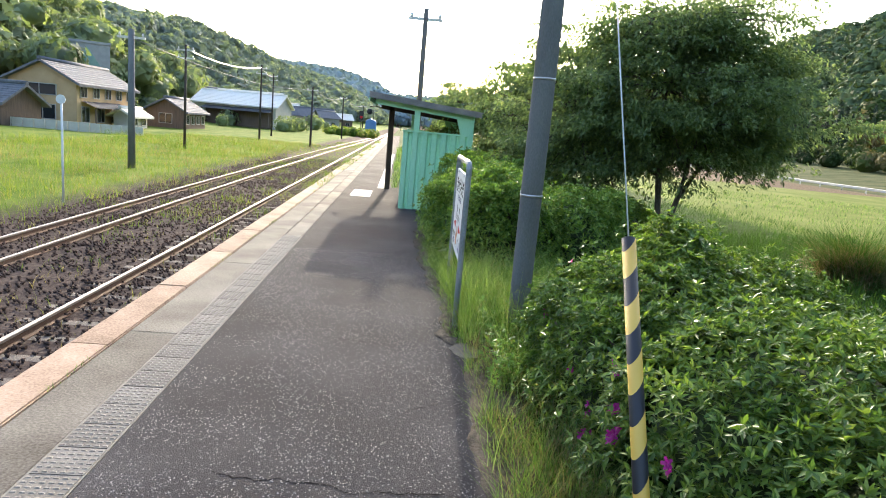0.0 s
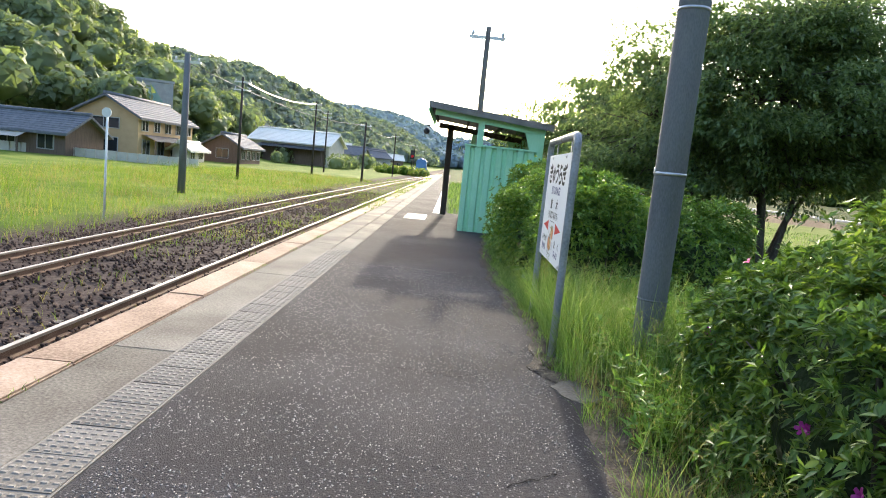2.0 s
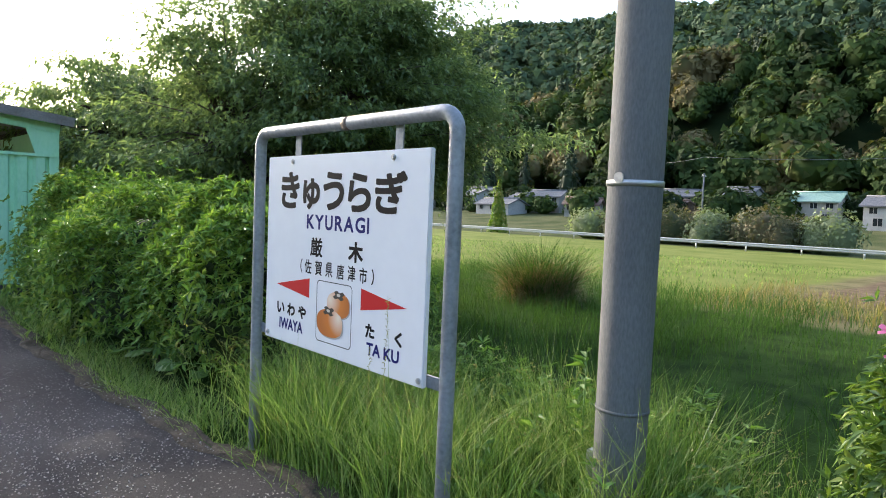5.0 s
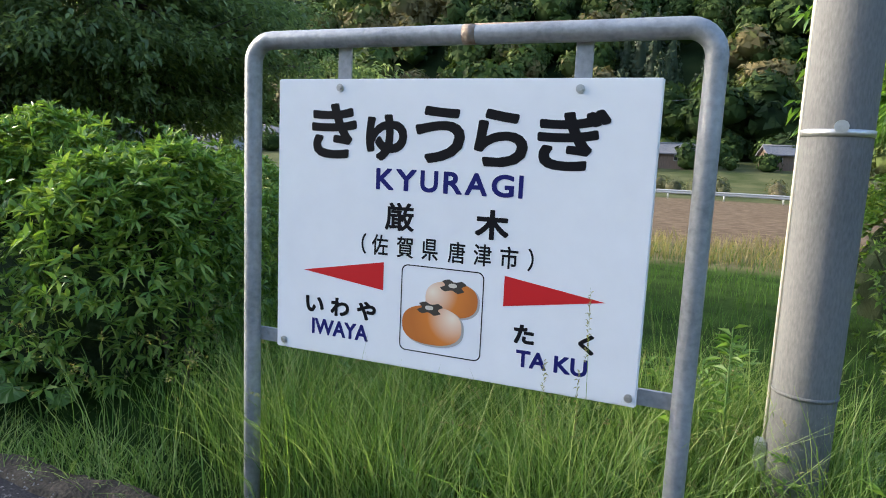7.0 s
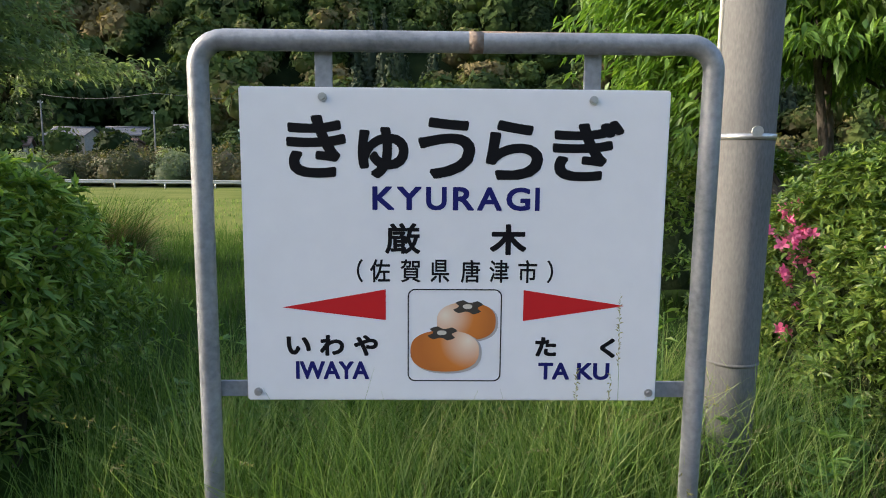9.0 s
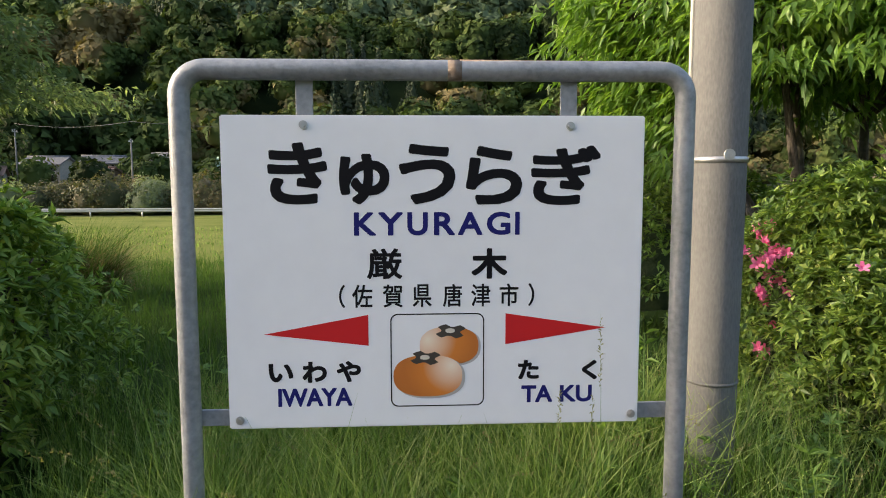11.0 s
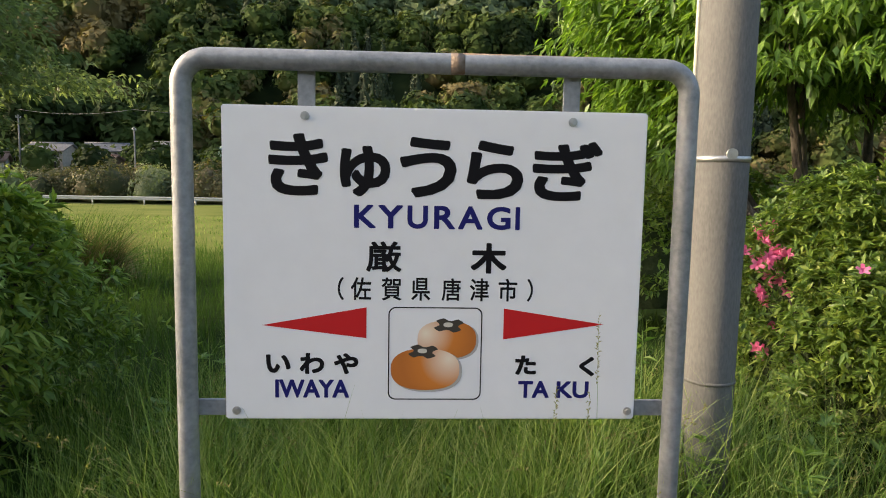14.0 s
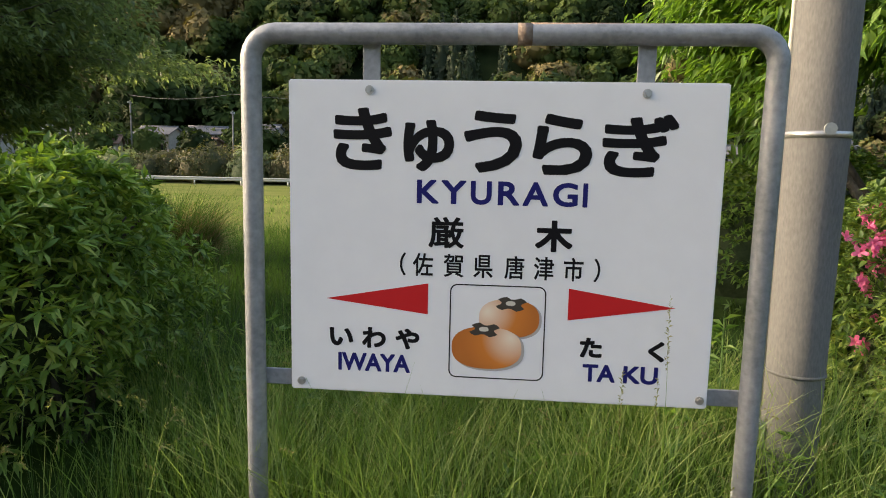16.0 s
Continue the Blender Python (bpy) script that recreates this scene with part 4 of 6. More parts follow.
def knobs(blobs, n, seed, size):
    """Small uneven swellings over the upper skin of a bush."""
    r = random.Random(seed)
    out = []
    for k in range(n):
        cx, cy, cz, rx, ry, rz = r.choice(blobs)
        a, e = r.uniform(0, 6.28), r.uniform(0.1, 1.3)
        q = r.uniform(*size)
        out.append((cx + 0.88 * rx * math.cos(a) * math.cos(e), cy + 0.88 * ry * math.sin(a) * math.cos(e), cz + 0.86 * rz * math.sin(e), q, q, q * r.uniform(0.7, 1.2)))
    return out


BUSH_A += knobs(BUSH_A, 12, 61, (0.2, 0.34)) + [(1.56, 5.26, 0.66, 0.26, 0.24, 0.34)]
BUSH_B += knobs(BUSH_B, 26, 62, (0.24, 0.46))
bush_a = shrub("round azalea bush with a few pink flowers beside the platform", BUSH_A, 17000, AZALEA, (0.046, 0.074), (0.017, 0.026), 6)
bush_b = shrub("dense green shrub growing over the platform edge", BUSH_B, 17000, SHRUB, (0.054, 0.096), (0.018, 0.030), 6)


def azalea_flower(material):
    """Five open petals round a throat."""
    vs, fs = [], []
    for k in range(5):
        a = 2 * math.pi * k / 5
        ring = [(0.0, 0.0, -0.012), (0.013, -0.010, 0.004), (0.030, -0.009, 0.012), (0.036, 0.0, 0.010), (0.030, 0.009, 0.012), (0.013, 0.010, 0.004)]
        b = len(vs)
        for x, y, z in ring:
            vs.append((x * math.cos(a) - y * math.sin(a), x * math.sin(a) + y * math.cos(a), z))
        fs += [(b, b + 1, b + 5, b + 5), (b + 1, b + 2, b + 4, b + 5), (b + 2, b + 3, b + 4, b + 4)]
    me = bpy.data.meshes.new("flower")
    me.from_pydata(vs, [], [tuple(dict.fromkeys(f)) for f in fs])
    me.materials.append(material)
    return me


FLOWER, FLOWER_B = azalea_flower(PETAL), azalea_flower(PETAL_B)
r = random.Random(5)
clusters = [((2.27, 5.40, 0.97), 10, 0.10, FLOWER), ((2.32, 5.40, 0.87), 14, 0.13, FLOWER), ((2.28, 5.34, 0.58), 6, 0.06, FLOWER), ((2.22, 5.44, 0.46), 4, 0.07, FLOWER), ((2.20, 5.48, 0.77), 5, 0.06, FLOWER), ((2.42, 5.32, 0.70), 2, 0.03, FLOWER), ((2.45, 5.30, 0.98), 3, 0.08, FLOWER), ((2.4, 5.35, 1.12), 3, 0.08, FLOWER), ((2.6, 5.3, 1.1), 2, 0.08, FLOWER),
            ((1.28, 3.33, 0.44), 4, 0.06, FLOWER_B), ((1.30, 3.88, 0.33), 4, 0.06, FLOWER_B), ((1.30, 3.86, 0.18), 3, 0.05, FLOWER_B), ((1.28, 3.38, 0.58), 3, 0.05, FLOWER_B), ((1.25, 3.28, 0.46), 3, 0.06, FLOWER_B), ((1.3, 3.6, 0.73), 2, 0.04, FLOWER_B), ((1.25, 4.19, 0.48), 2, 0.05, FLOWER_B), ((1.27, 2.63, 0.66), 2, 0.04, FLOWER_B),
            ((1.24, 5.20, 0.77), 3, 0.05, FLOWER_B), ((1.26, 5.22, 0.60), 3, 0.05, FLOWER_B), ((1.5, 5.41, 1.0), 1, 0.02, FLOWER)]
for (cx, cy, cz), count, spread, me in clusters:
    for k in range(count):
        ob = new("flower", me)
        ob.parent = bush_a
        x, y, z = cx + r.gauss(0, spread * 0.5), cy + r.gauss(0, spread * 0.5), cz + r.gauss(0, spread * 0.45)
        ob.matrix_local = Matrix.Translation((x, y, z)) @ Euler((radians(r.uniform(35, 95)), r.uniform(-0.3, 0.3), radians(r.uniform(-110, -20) if me == FLOWER_B else r.uniform(-120, -30)))).to_matrix().to_4x4() @ Matrix.Scale(r.uniform(0.8, 1.1) if me == FLOWER_B else r.uniform(0.9, 1.2), 4)
        ob["label"] = "pink azalea flower" if me == FLOWER else "purple azalea flower"


def tree(name, label, at, trunks, crowns, clumps, per_clump, material, leaf, wide, count, seed, limb=0.10, droop=0.55, fork=0.45):
    """Trunks fork low; limbs reach to flat sprays of leaves that lie in layers, with gaps between. crowns: ellipsoids about the base."""
    ob = empty(name, label, "tree", at)
    r = np.random.default_rng(seed)
    crowns = np.array(crowns, float)
    vol = crowns[:, 3] * crowns[:, 4] * crowns[:, 5]
    pick = r.choice(len(crowns), clumps, p=vol / vol.sum())
    c = unit(r.normal(size=(clumps, 3)))
    rad = r.uniform(0.12, 1.0, clumps) ** 0.45 * r.uniform(0.84, 1.12, clumps)
    centre = crowns[pick, :3] + c * crowns[pick, 3:] * rad[:, None]
    mid_c = (crowns[:, :3] * vol[:, None]).sum(0) / vol.sum()
    bm = bmesh.new()
    base = Vector((0, 0, -0.3))
    forks = []
    for k in range(trunks):
        a = 2 * math.pi * k / trunks + r.uniform(0, 1)
        q = crowns[k % len(crowns)]
        tip = Vector((q[0] * 0.85 + 0.3 * math.cos(a), q[1] * 0.85 + 0.3 * math.sin(a), q[2] + 0.1 * q[5]))
        low = Vector((0.10 * math.cos(a), 0.10 * math.sin(a), 0))
        bend = low.lerp(tip, fork) + Vector((r.uniform(-0.15, 0.15), r.uniform(-0.15, 0.15), 0.1))
        tube(bm, [base + low * 0.5, low + Vector((0, 0, 0.25)), bend, tip], [limb * 1.3, limb, limb * 0.75, limb * 0.3], 9)
        forks += [bend, tip, bend.lerp(tip, 0.5), low.lerp(bend, 0.75)]
    part("trunk", bm, BARK, ob, "dark forked trunk")
    bm = bmesh.new()
    for p in centre:
        p = Vector(p)
        f = min(forks, key=lambda q: (q - p).length + r.uniform(0, 0.6))
        mid = f.lerp(p, 0.5) + Vector((r.uniform(-0.2, 0.2), r.uniform(-0.2, 0.2), 0.15))
        tube(bm, [f, mid, p], [limb * 0.34, limb * 0.2, limb * 0.06], 5)
    part("branchwork", bm, BARK, ob)["kind"] = "stuff"
    n = clumps * per_clump
    size = r.uniform(0.75, 1.3, clumps)
    own = np.repeat(np.arange(clumps), per_clump)
    away = unit((centre - mid_c) * (1, 1, 0.3) + r.normal(scale=0.2, size=centre.shape))[own]
    along = r.uniform(-0.5, 0.75, (n, 1)) * size[own][:, None] * 0.62
    off = away * along + r.normal(size=(n, 3)) * np.array([0.30, 0.30, 0.045]) * size[own][:, None]
    off[:, 2] -= 0.28 * np.maximum(along[:, 0], 0) ** 1.3
    p = centre[own] + off
    t, w = np.repeat(p, count, 0), np.repeat(away, count, 0)
    t = t + r.normal(scale=0.05, size=t.shape)
    d = unit(w * 0.8 + r.normal(scale=0.7, size=w.shape) - np.array([0, 0, droop]))
    part("crown", leaves("crown", t, d, r.uniform(*leaf, len(t)), r.uniform(*wide, len(t)), 0.15, 0.2), material, ob, "drooping pointed leaves")["kind"] = "stuff"
    return ob


tree("broadleaf_tree", "spreading dark green tree with several trunks at the field edge", (6.0, 14.3, -0.45), 5,
     [(0.0, 0.5, 3.7, 2.6, 2.5, 1.75), (1.4, 0.0, 2.75, 1.1, 1.0, 0.7), (-2.1, 0.7, 2.6, 1.7, 1.7, 1.45), (-0.3, 0.2, 5.0, 1.6, 1.5, 0.75), (0.4, 0.2, 2.7, 1.6, 1.2, 0.4), (-1.4, 1.2, 2.0, 1.6, 1.3, 0.8), (1.0, -0.3, 2.6, 0.7, 0.6, 0.45), (1.2, 0.1, 3.5, 1.0, 1.0, 1.2), (1.1, 0.0, 4.6, 1.1, 1.1, 0.75), (-1.9, 0.5, 4.3, 1.2, 1.2, 0.9), (1.2, -0.4, 3.2, 0.9, 0.7, 0.5), (2.3, -1.2, 3.2, 0.9, 0.7, 0.2), (2.9, -1.8, 3.15, 0.6, 0.5, 0.16), (1.5, 0.1, 4.4, 1.1, 1.1, 0.8), (0.2, 0.3, 5.25, 2.3, 2.0, 0.65), (-1.2, -0.4, 3.4, 1.6, 1.3, 1.3)], 560, 36, CHERRY, (0.08, 0.13), (0.038, 0.056), 6, 21, 0.075, 0.2)
tree("broadleaf_tree", "green tree leaning over the back of the shelter", (4.4, 20.2, -0.3), 3, [(-0.6, 0, 2.7, 2.3, 2.3, 1.9), (0.8, 0.3, 3.7, 2.0, 1.9, 1.5)], 170, 44, CHERRY, (0.10, 0.16), (0.04, 0.06), 6, 22, 0.09)
tree("broadleaf_tree", "round green tree beyond the shelter", (3.7, 41, -0.2), 2, [(0, 0, 3.6, 1.7, 1.7, 1.7)], 50, 30, CHERRY, (0.13, 0.2), (0.06, 0.09), 5, 23, 0.10)
tree("broadleaf_tree", "sunlit tree with long drooping pale green leaves", (5.95, 2.45, -0.35), 6, [(0.2, 0.3, 4.3, 2.1, 2.1, 1.1), (1.4, 1.85, 3.6, 1.1, 0.8, 0.8), (-0.9, -0.9, 4.0, 1.6, 1.6, 0.9), (1.2, 1.8, 2.4, 0.7, 0.7, 0.6), (1.7, -1.2, 3.9, 1.4, 1.4, 1.0), (-0.3, 1.1, 3.4, 0.7, 0.7, 0.5), (0.1, 0.1, 3.3, 2.0, 2.0, 0.5), (0.9, 1.5, 2.6, 1.1, 0.9, 0.6), (-0.2, -0.4, 3.0, 1.6, 1.4, 0.35)], 215, 30, CHERRY_B, (0.13, 0.20), (0.046, 0.066), 6, 24, 0.095, 0.8, 0.25)

shrub("dark shrubs beneath the sunlit tree", [(7.2, 4.2, 0.2, 1.0, 0.9, 1.25), (7.5, 3.0, 0.3, 1.2, 1.0, 1.3), (6.7, 1.9, 0.1, 1.0, 1.0, 1.1)], 3000, SHRUB, (0.07, 0.12), (0.028, 0.045), 6, 10)
shrub("low dark shrubs round the foot of the tree", [(4.5, 15.0, 0.0, 1.0, 0.9, 0.95), (5.6, 15.6, -0.1, 0.9, 0.8, 0.8), (3.4, 15.6, 0.1, 0.9, 0.9, 1.0), (7.0, 15.4, -0.3, 0.8, 0.7, 0.6)], 3600, SHRUB, (0.06, 0.11), (0.025, 0.04), 6, 10)

# ---- grasses ----


def sward(name, label, n, area, tall, width, lean, material, keep=None, level=None, seg=3):
    x0, x1, y0, y1 = area
    x, y = rng.uniform(x0, x1, n), rng.uniform(y0, y1, n)
    tuft = bumps(x, y, 0.35, 31) + 0.6 * bumps(x, y, 1.3, 32)
    ok = rng.uniform(-1.0, 0.5, n) < tuft
    if keep is not None:
        ok &= keep(x, y)
    x, y, tuft = x[ok], y[ok], tuft[ok]
    n = len(x)
    hgt = rng.uniform(*tall, n) * (1 + 0.35 * tuft)
    a = rng.uniform(0, 2 * np.pi, n)
    ln = rng.uniform(*lean, n) * hgt
    root = np.stack([x, y, height(x, y) - 0.02 if level is None else np.full(n, level)], -1)
    ob = part(name, blades(name, root, hgt, np.stack([np.cos(a) * ln, np.sin(a) * ln], -1), rng.uniform(*width, n), seg), material)
    return tagged(ob, label, "grass", kind="stuff")


def off_bush(x, y):
    ok = np.ones(len(x), bool)
    for cx, cy, cz, rx, ry, rz in BUSH_A + BUSH_B:
        ok &= ((x - cx) / rx) ** 2 + ((y - cy) / ry) ** 2 > 0.7
    return ok & ~((x < 1.8) & (y > 15.6) & (y < 21.2))


sward("tall_grass", "tall green grass growing round the sign posts and pole", 27000, (0.50, 2.3, 4.9, 9.6), (0.26, 0.62), (0.003, 0.007), (0.05, 0.6), GRASS, keep=lambda x, y: off_bush(x, y) & ~((x > 1.55) & (y < 6.0) & (rng.uniform(0, 1, len(x)) < 0.9)) & (x > 0.76 + 0.10 * np.sin(y * 1.3) + 0.30 * smooth_step(8.1, 8.5, y) + 0.15 * smooth_step(6.3, 5.9, y)))
sward("sparse_grass", "thin green grass between the asphalt and the bush", 7000, (0.66, 1.6, 1.6, 5.4), (0.12, 0.42), (0.003, 0.007), (0.1, 0.8), GRASS, keep=off_bush)
sward("arching_grass", "long pale arching grass blades round the sign", 6500, (0.72, 1.7, 6.0, 8.4), (0.42, 0.80), (0.0035, 0.0085), (0.12, 0.8), PALEGRASS, keep=off_bush)
sward("edge_grass", "short tufts creeping over the platform edge", 8000, (0.50, 0.9, 1.5, 30), (0.06, 0.26), (0.004, 0.009), (0.2, 0.9), GRASS, keep=lambda x, y: off_bush(x, y) & (x > 0.56 + 0.16 * smooth_step(6.3, 5.9, y)))
sward("lawn", "lush shaded grass behind the sign", 36000, (1.6, 15.5, 3.5, 30), (0.12, 0.30), (0.006, 0.014), (0.1, 0.7), LAWN, keep=off_bush)
sward("rank_grass", "tall dark rank grass under the tree", 19000, (4.5, 15.5, 8.5, 20), (0.28, 0.52), (0.007, 0.015), (0.1, 0.8), LAWN)
sward("field_grass", "yellow-green grass along the field border", 16000, (13, 34, 11.5, 46), (0.08, 0.2), (0.012, 0.03), (0.1, 0.6), GRASS, seg=2)
sward("straw_grass", "dry straw-coloured grass at the edge of the ploughed field", 12000, (12.8, 19, -12, 11.3), (0.2, 0.5), (0.012, 0.028), (0.1, 0.6), DRYGRASS, keep=lambda x, y: (x < 17) | (y > 10.2))
sward("verge_grass", "green verge beside the far platform", 9000, (-0.3, 3.5, 21.4, 60), (0.15, 0.5), (0.01, 0.02), (0.1, 0.6), GRASS)
sward("withered_meadow", "withered brownish grass among the meadow", 30000, (-24, -8.9, 8, 75), (0.15, 0.48), (0.008, 0.02), (0.1, 0.9), DRYGRASS, keep=lambda x, y: bumps(x, y, 2.6, 45) > 0.05, seg=2)
sward("track_grass", "sunlit yellow-green grass beyond the tracks", 56000, (-24, -8.9, 8, 75), (0.10, 0.36), (0.008, 0.02), (0.1, 0.9), LEFTGRASS, seg=2)
sward("meadow_tufts", "tall rank tufts standing in the meadow", 26000, (-26, -9.6, 10, 62), (0.35, 0.75), (0.008, 0.02), (0.1, 0.7), LEFTGRASS, keep=lambda x, y: bumps(x, y, 1.9, 46) > 0.16, seg=2)
sward("dry_weeds", "withered weeds on the ballast", 9000, (-9.2, -2.8, 3, 45), (0.05, 0.2), (0.006, 0.014), (0.2, 0.8), DRYGRASS, keep=lambda x, y: bumps(x, y, 0.9, 43) > 0.1)
sward("far_track_weeds", "yellow-green weeds half hiding the rails", 20000, (-8.8, -2.75, 15, 95), (0.08, 0.34), (0.008, 0.02), (0.2, 0.8), LEFTGRASS, keep=lambda x, y: (bumps(x, y, 1.3, 48) > 0.22 - 0.006 * y), seg=2)
sward("track_weeds", "small weeds between the rails", 9000, (-8.8, -2.8, 3, 45), (0.06, 0.22), (0.006, 0.014), (0.2, 0.8), LEFTGRASS, keep=lambda x, y: bumps(x, y, 1.1, 41) > 0.18)
n = 420
x, y = rng.uniform(0.66, 1.7, n), rng.uniform(3.6, 9.2, n)
ok = off_bush(x, y)
x, y = x[ok], y[ok]
n = len(x)
hgt, a = rng.uniform(0.5, 0.85, n), rng.uniform(0, 6.28, n)
lean = np.stack([np.cos(a), np.sin(a)], -1) * (hgt * rng.uniform(0.1, 0.55, n))[:, None]
root = np.stack([x, y, height(x, y) - 0.02], -1)
stalks = empty("grass_stalks", "thin grass stalks with pale seed heads", "grass", kind="stuff")
part("stalks", blades("stalks", root, hgt, lean, np.full(n, 0.0038), 4), PALEGRASS, stalks)["kind"] = "stuff"
tip = root + np.concatenate([lean * 0.9, (hgt * 0.86)[:, None]], 1)
k = 9
t = np.repeat(tip, k, 0) + np.repeat(np.concatenate([lean, -hgt[:, None] * 0.1], 1), k, 0) * np.tile(np.linspace(-0.16, 0.12, k), n)[:, None] + np.tile(np.linspace(-0.05, 0.02, k), n)[:, None] * (0, 0, 1)
part("seed_heads", leaves("seed_heads", t, rng.normal(size=t.shape) * 0.6 + (0, 0, 0.8), np.full(len(t), 0.018), np.full(len(t), 0.0045)), SEED, stalks)["kind"] = "stuff"

sward("edge_tufts", "short yellow-green grass lapping over the asphalt border", 13000, (0.36, 0.90, 6.0, 15.0), (0.05, 0.22), (0.003, 0.008), (0.3, 1.0), PALEGRASS, keep=lambda x, y: x > np.interp(y, [6, 6.6, 7.8, 8.2, 9.3, 11.8, 15], [0.62, 0.64, 0.70, 0.58, 0.46, 0.41, 0.6]))
sward("edge_straw", "withered brown grass along the platform edge", 7500, (0.55, 1.35, 1.2, 6.0), (0.08, 0.42), (0.003, 0.007), (0.3, 1.0), DRYGRASS, keep=lambda x, y: x > 0.62 + 0.12 * smooth_step(6.3, 5.9, y))
sward("far_edge_weeds", "yellow-green weeds creeping over the far platform edge", 5000, (-2.75, -2.25, 18, 75), (0.06, 0.28), (0.008, 0.016), (0.2, 0.9), LEFTGRASS, keep=lambda x, y: bumps(x, y, 1.5, 50) > 0.12, level=-0.01, seg=2)
sward("wall_foot_weeds", "yellow-green weeds along the foot of the platform wall", 9000, (-3.35, -2.72, 2, 45), (0.08, 0.3), (0.005, 0.012), (0.2, 0.8), LEFTGRASS, keep=lambda x, y: bumps(x, y, 1.0, 49) > -0.05)
sward("joint_weeds", "tiny weeds in the joint behind the coping", 2600, (-2.36, -2.31, 1, 40), (0.015, 0.06), (0.003, 0.006), (0.2, 1.0), GRASS, keep=lambda x, y: bumps(x, y, 0.8, 47) > 0.15, level=-0.004)
# broad-leaved weeds among the grass
n = 230
x, y = rng.uniform(0.78, 2.4, n), rng.uniform(4.6, 8.6, n)
ok = off_bush(x, y) & ((y < 6.2) | (x > 1.5) | (rng.uniform(0, 1, n) < 0.2)) & ~((x > 1.5) & (y < 6.0) & (y > 5.2))
x, y = x[ok], y[ok]
n, k = len(x), 6
tall = rng.uniform(0.25, 0.55, n)
step = np.tile(np.linspace(0.25, 1.0, k), n)
tips = np.stack([np.repeat(x, k), np.repeat(y, k), np.repeat(height(x, y), k) + np.repeat(tall, k) * step], -1) + rng.normal(scale=0.015, size=(n * k, 3))
herbs = part("broadleaf_weeds", whorls("broadleaf_weeds", tips, np.tile((0, 0, 1.0), (n * k, 1)) + rng.normal(scale=0.2, size=(n * k, 3)), 6, (0.045, 0.10), (0.014, 0.028), 1.3), WEED)
tagged(herbs, "broad-leaved green weeds growing among the grass", "weeds", kind="stuff")

n = 3
root = np.array([[0.63, 6.88, -0.05], [0.62, 6.97, -0.05], [0.64, 7.06, -0.05]])
hgt, lean = np.array([1.05, 0.80, 0.82]), np.array([[-0.02, 0.02], [0.0, -0.06], [-0.02, -0.05]])
front = empty("grass_stalks", "long grass stalks rising before the sign board", "grass", kind="stuff")
part("stalks", blades("stalks", root, hgt, lean, np.full(n, 0.004), 5), GRASS, front)["kind"] = "stuff"
tip = root + np.concatenate([lean * 0.9, (hgt * 0.93)[:, None]], 1)
k = 36
t = np.repeat(tip, k, 0) + np.tile(np.linspace(-0.15, 0.05, k), n)[:, None] * (0, 0, 1)
part("seed_heads", leaves("seed_heads", t, rng.normal(size=t.shape) * 0.5 + (0, 0, 0.9), np.full(len(t), 0.016), np.full(len(t), 0.0045)), SEED, front)["kind"] = "stuff"



def tall_weed(at, tall, seed):
    """An upright stem set with narrow leaves."""
    ob = empty("tall_weed", "upright green weed with narrow leaves beside the pole", "weed", at, "tall weeds")
    r = np.random.default_rng(seed)
    bm = bmesh.new()
    lean = r.uniform(-0.05, 0.05, 2)
    tube(bm, [(0, 0, -0.1), (lean[0] * 0.4, lean[1] * 0.4, tall * 0.5), (lean[0], lean[1], tall)], [0.006, 0.005, 0.002], 6)
    part("stem", bm, WEED, ob)
    k = 46
    z = r.uniform(0.15, 1.0, k) * tall
    a = r.uniform(0, 6.28, k)
    base = np.stack([lean[0] * z / tall, lean[1] * z / tall, z], -1)
    way = np.stack([np.cos(a), np.sin(a), r.uniform(0.2, 1.0, k)], -1)
    part("leaves", leaves("leaves", base, way, r.uniform(0.06, 0.11, k), r.uniform(0.012, 0.02, k), 0.2, 0.3), WEED, ob)["kind"] = "stuff"
    return ob


for k, (x, y, tall) in enumerate(((1.36, 6.46, 0.82), (1.48, 6.58, 0.66), (1.62, 6.42, 0.70), (1.30, 6.66, 0.52), (1.85, 6.4, 0.5), (1.75, 6.7, 0.5))):
    tall_weed((x, y, ground_z(x, y)), tall, 300 + k)


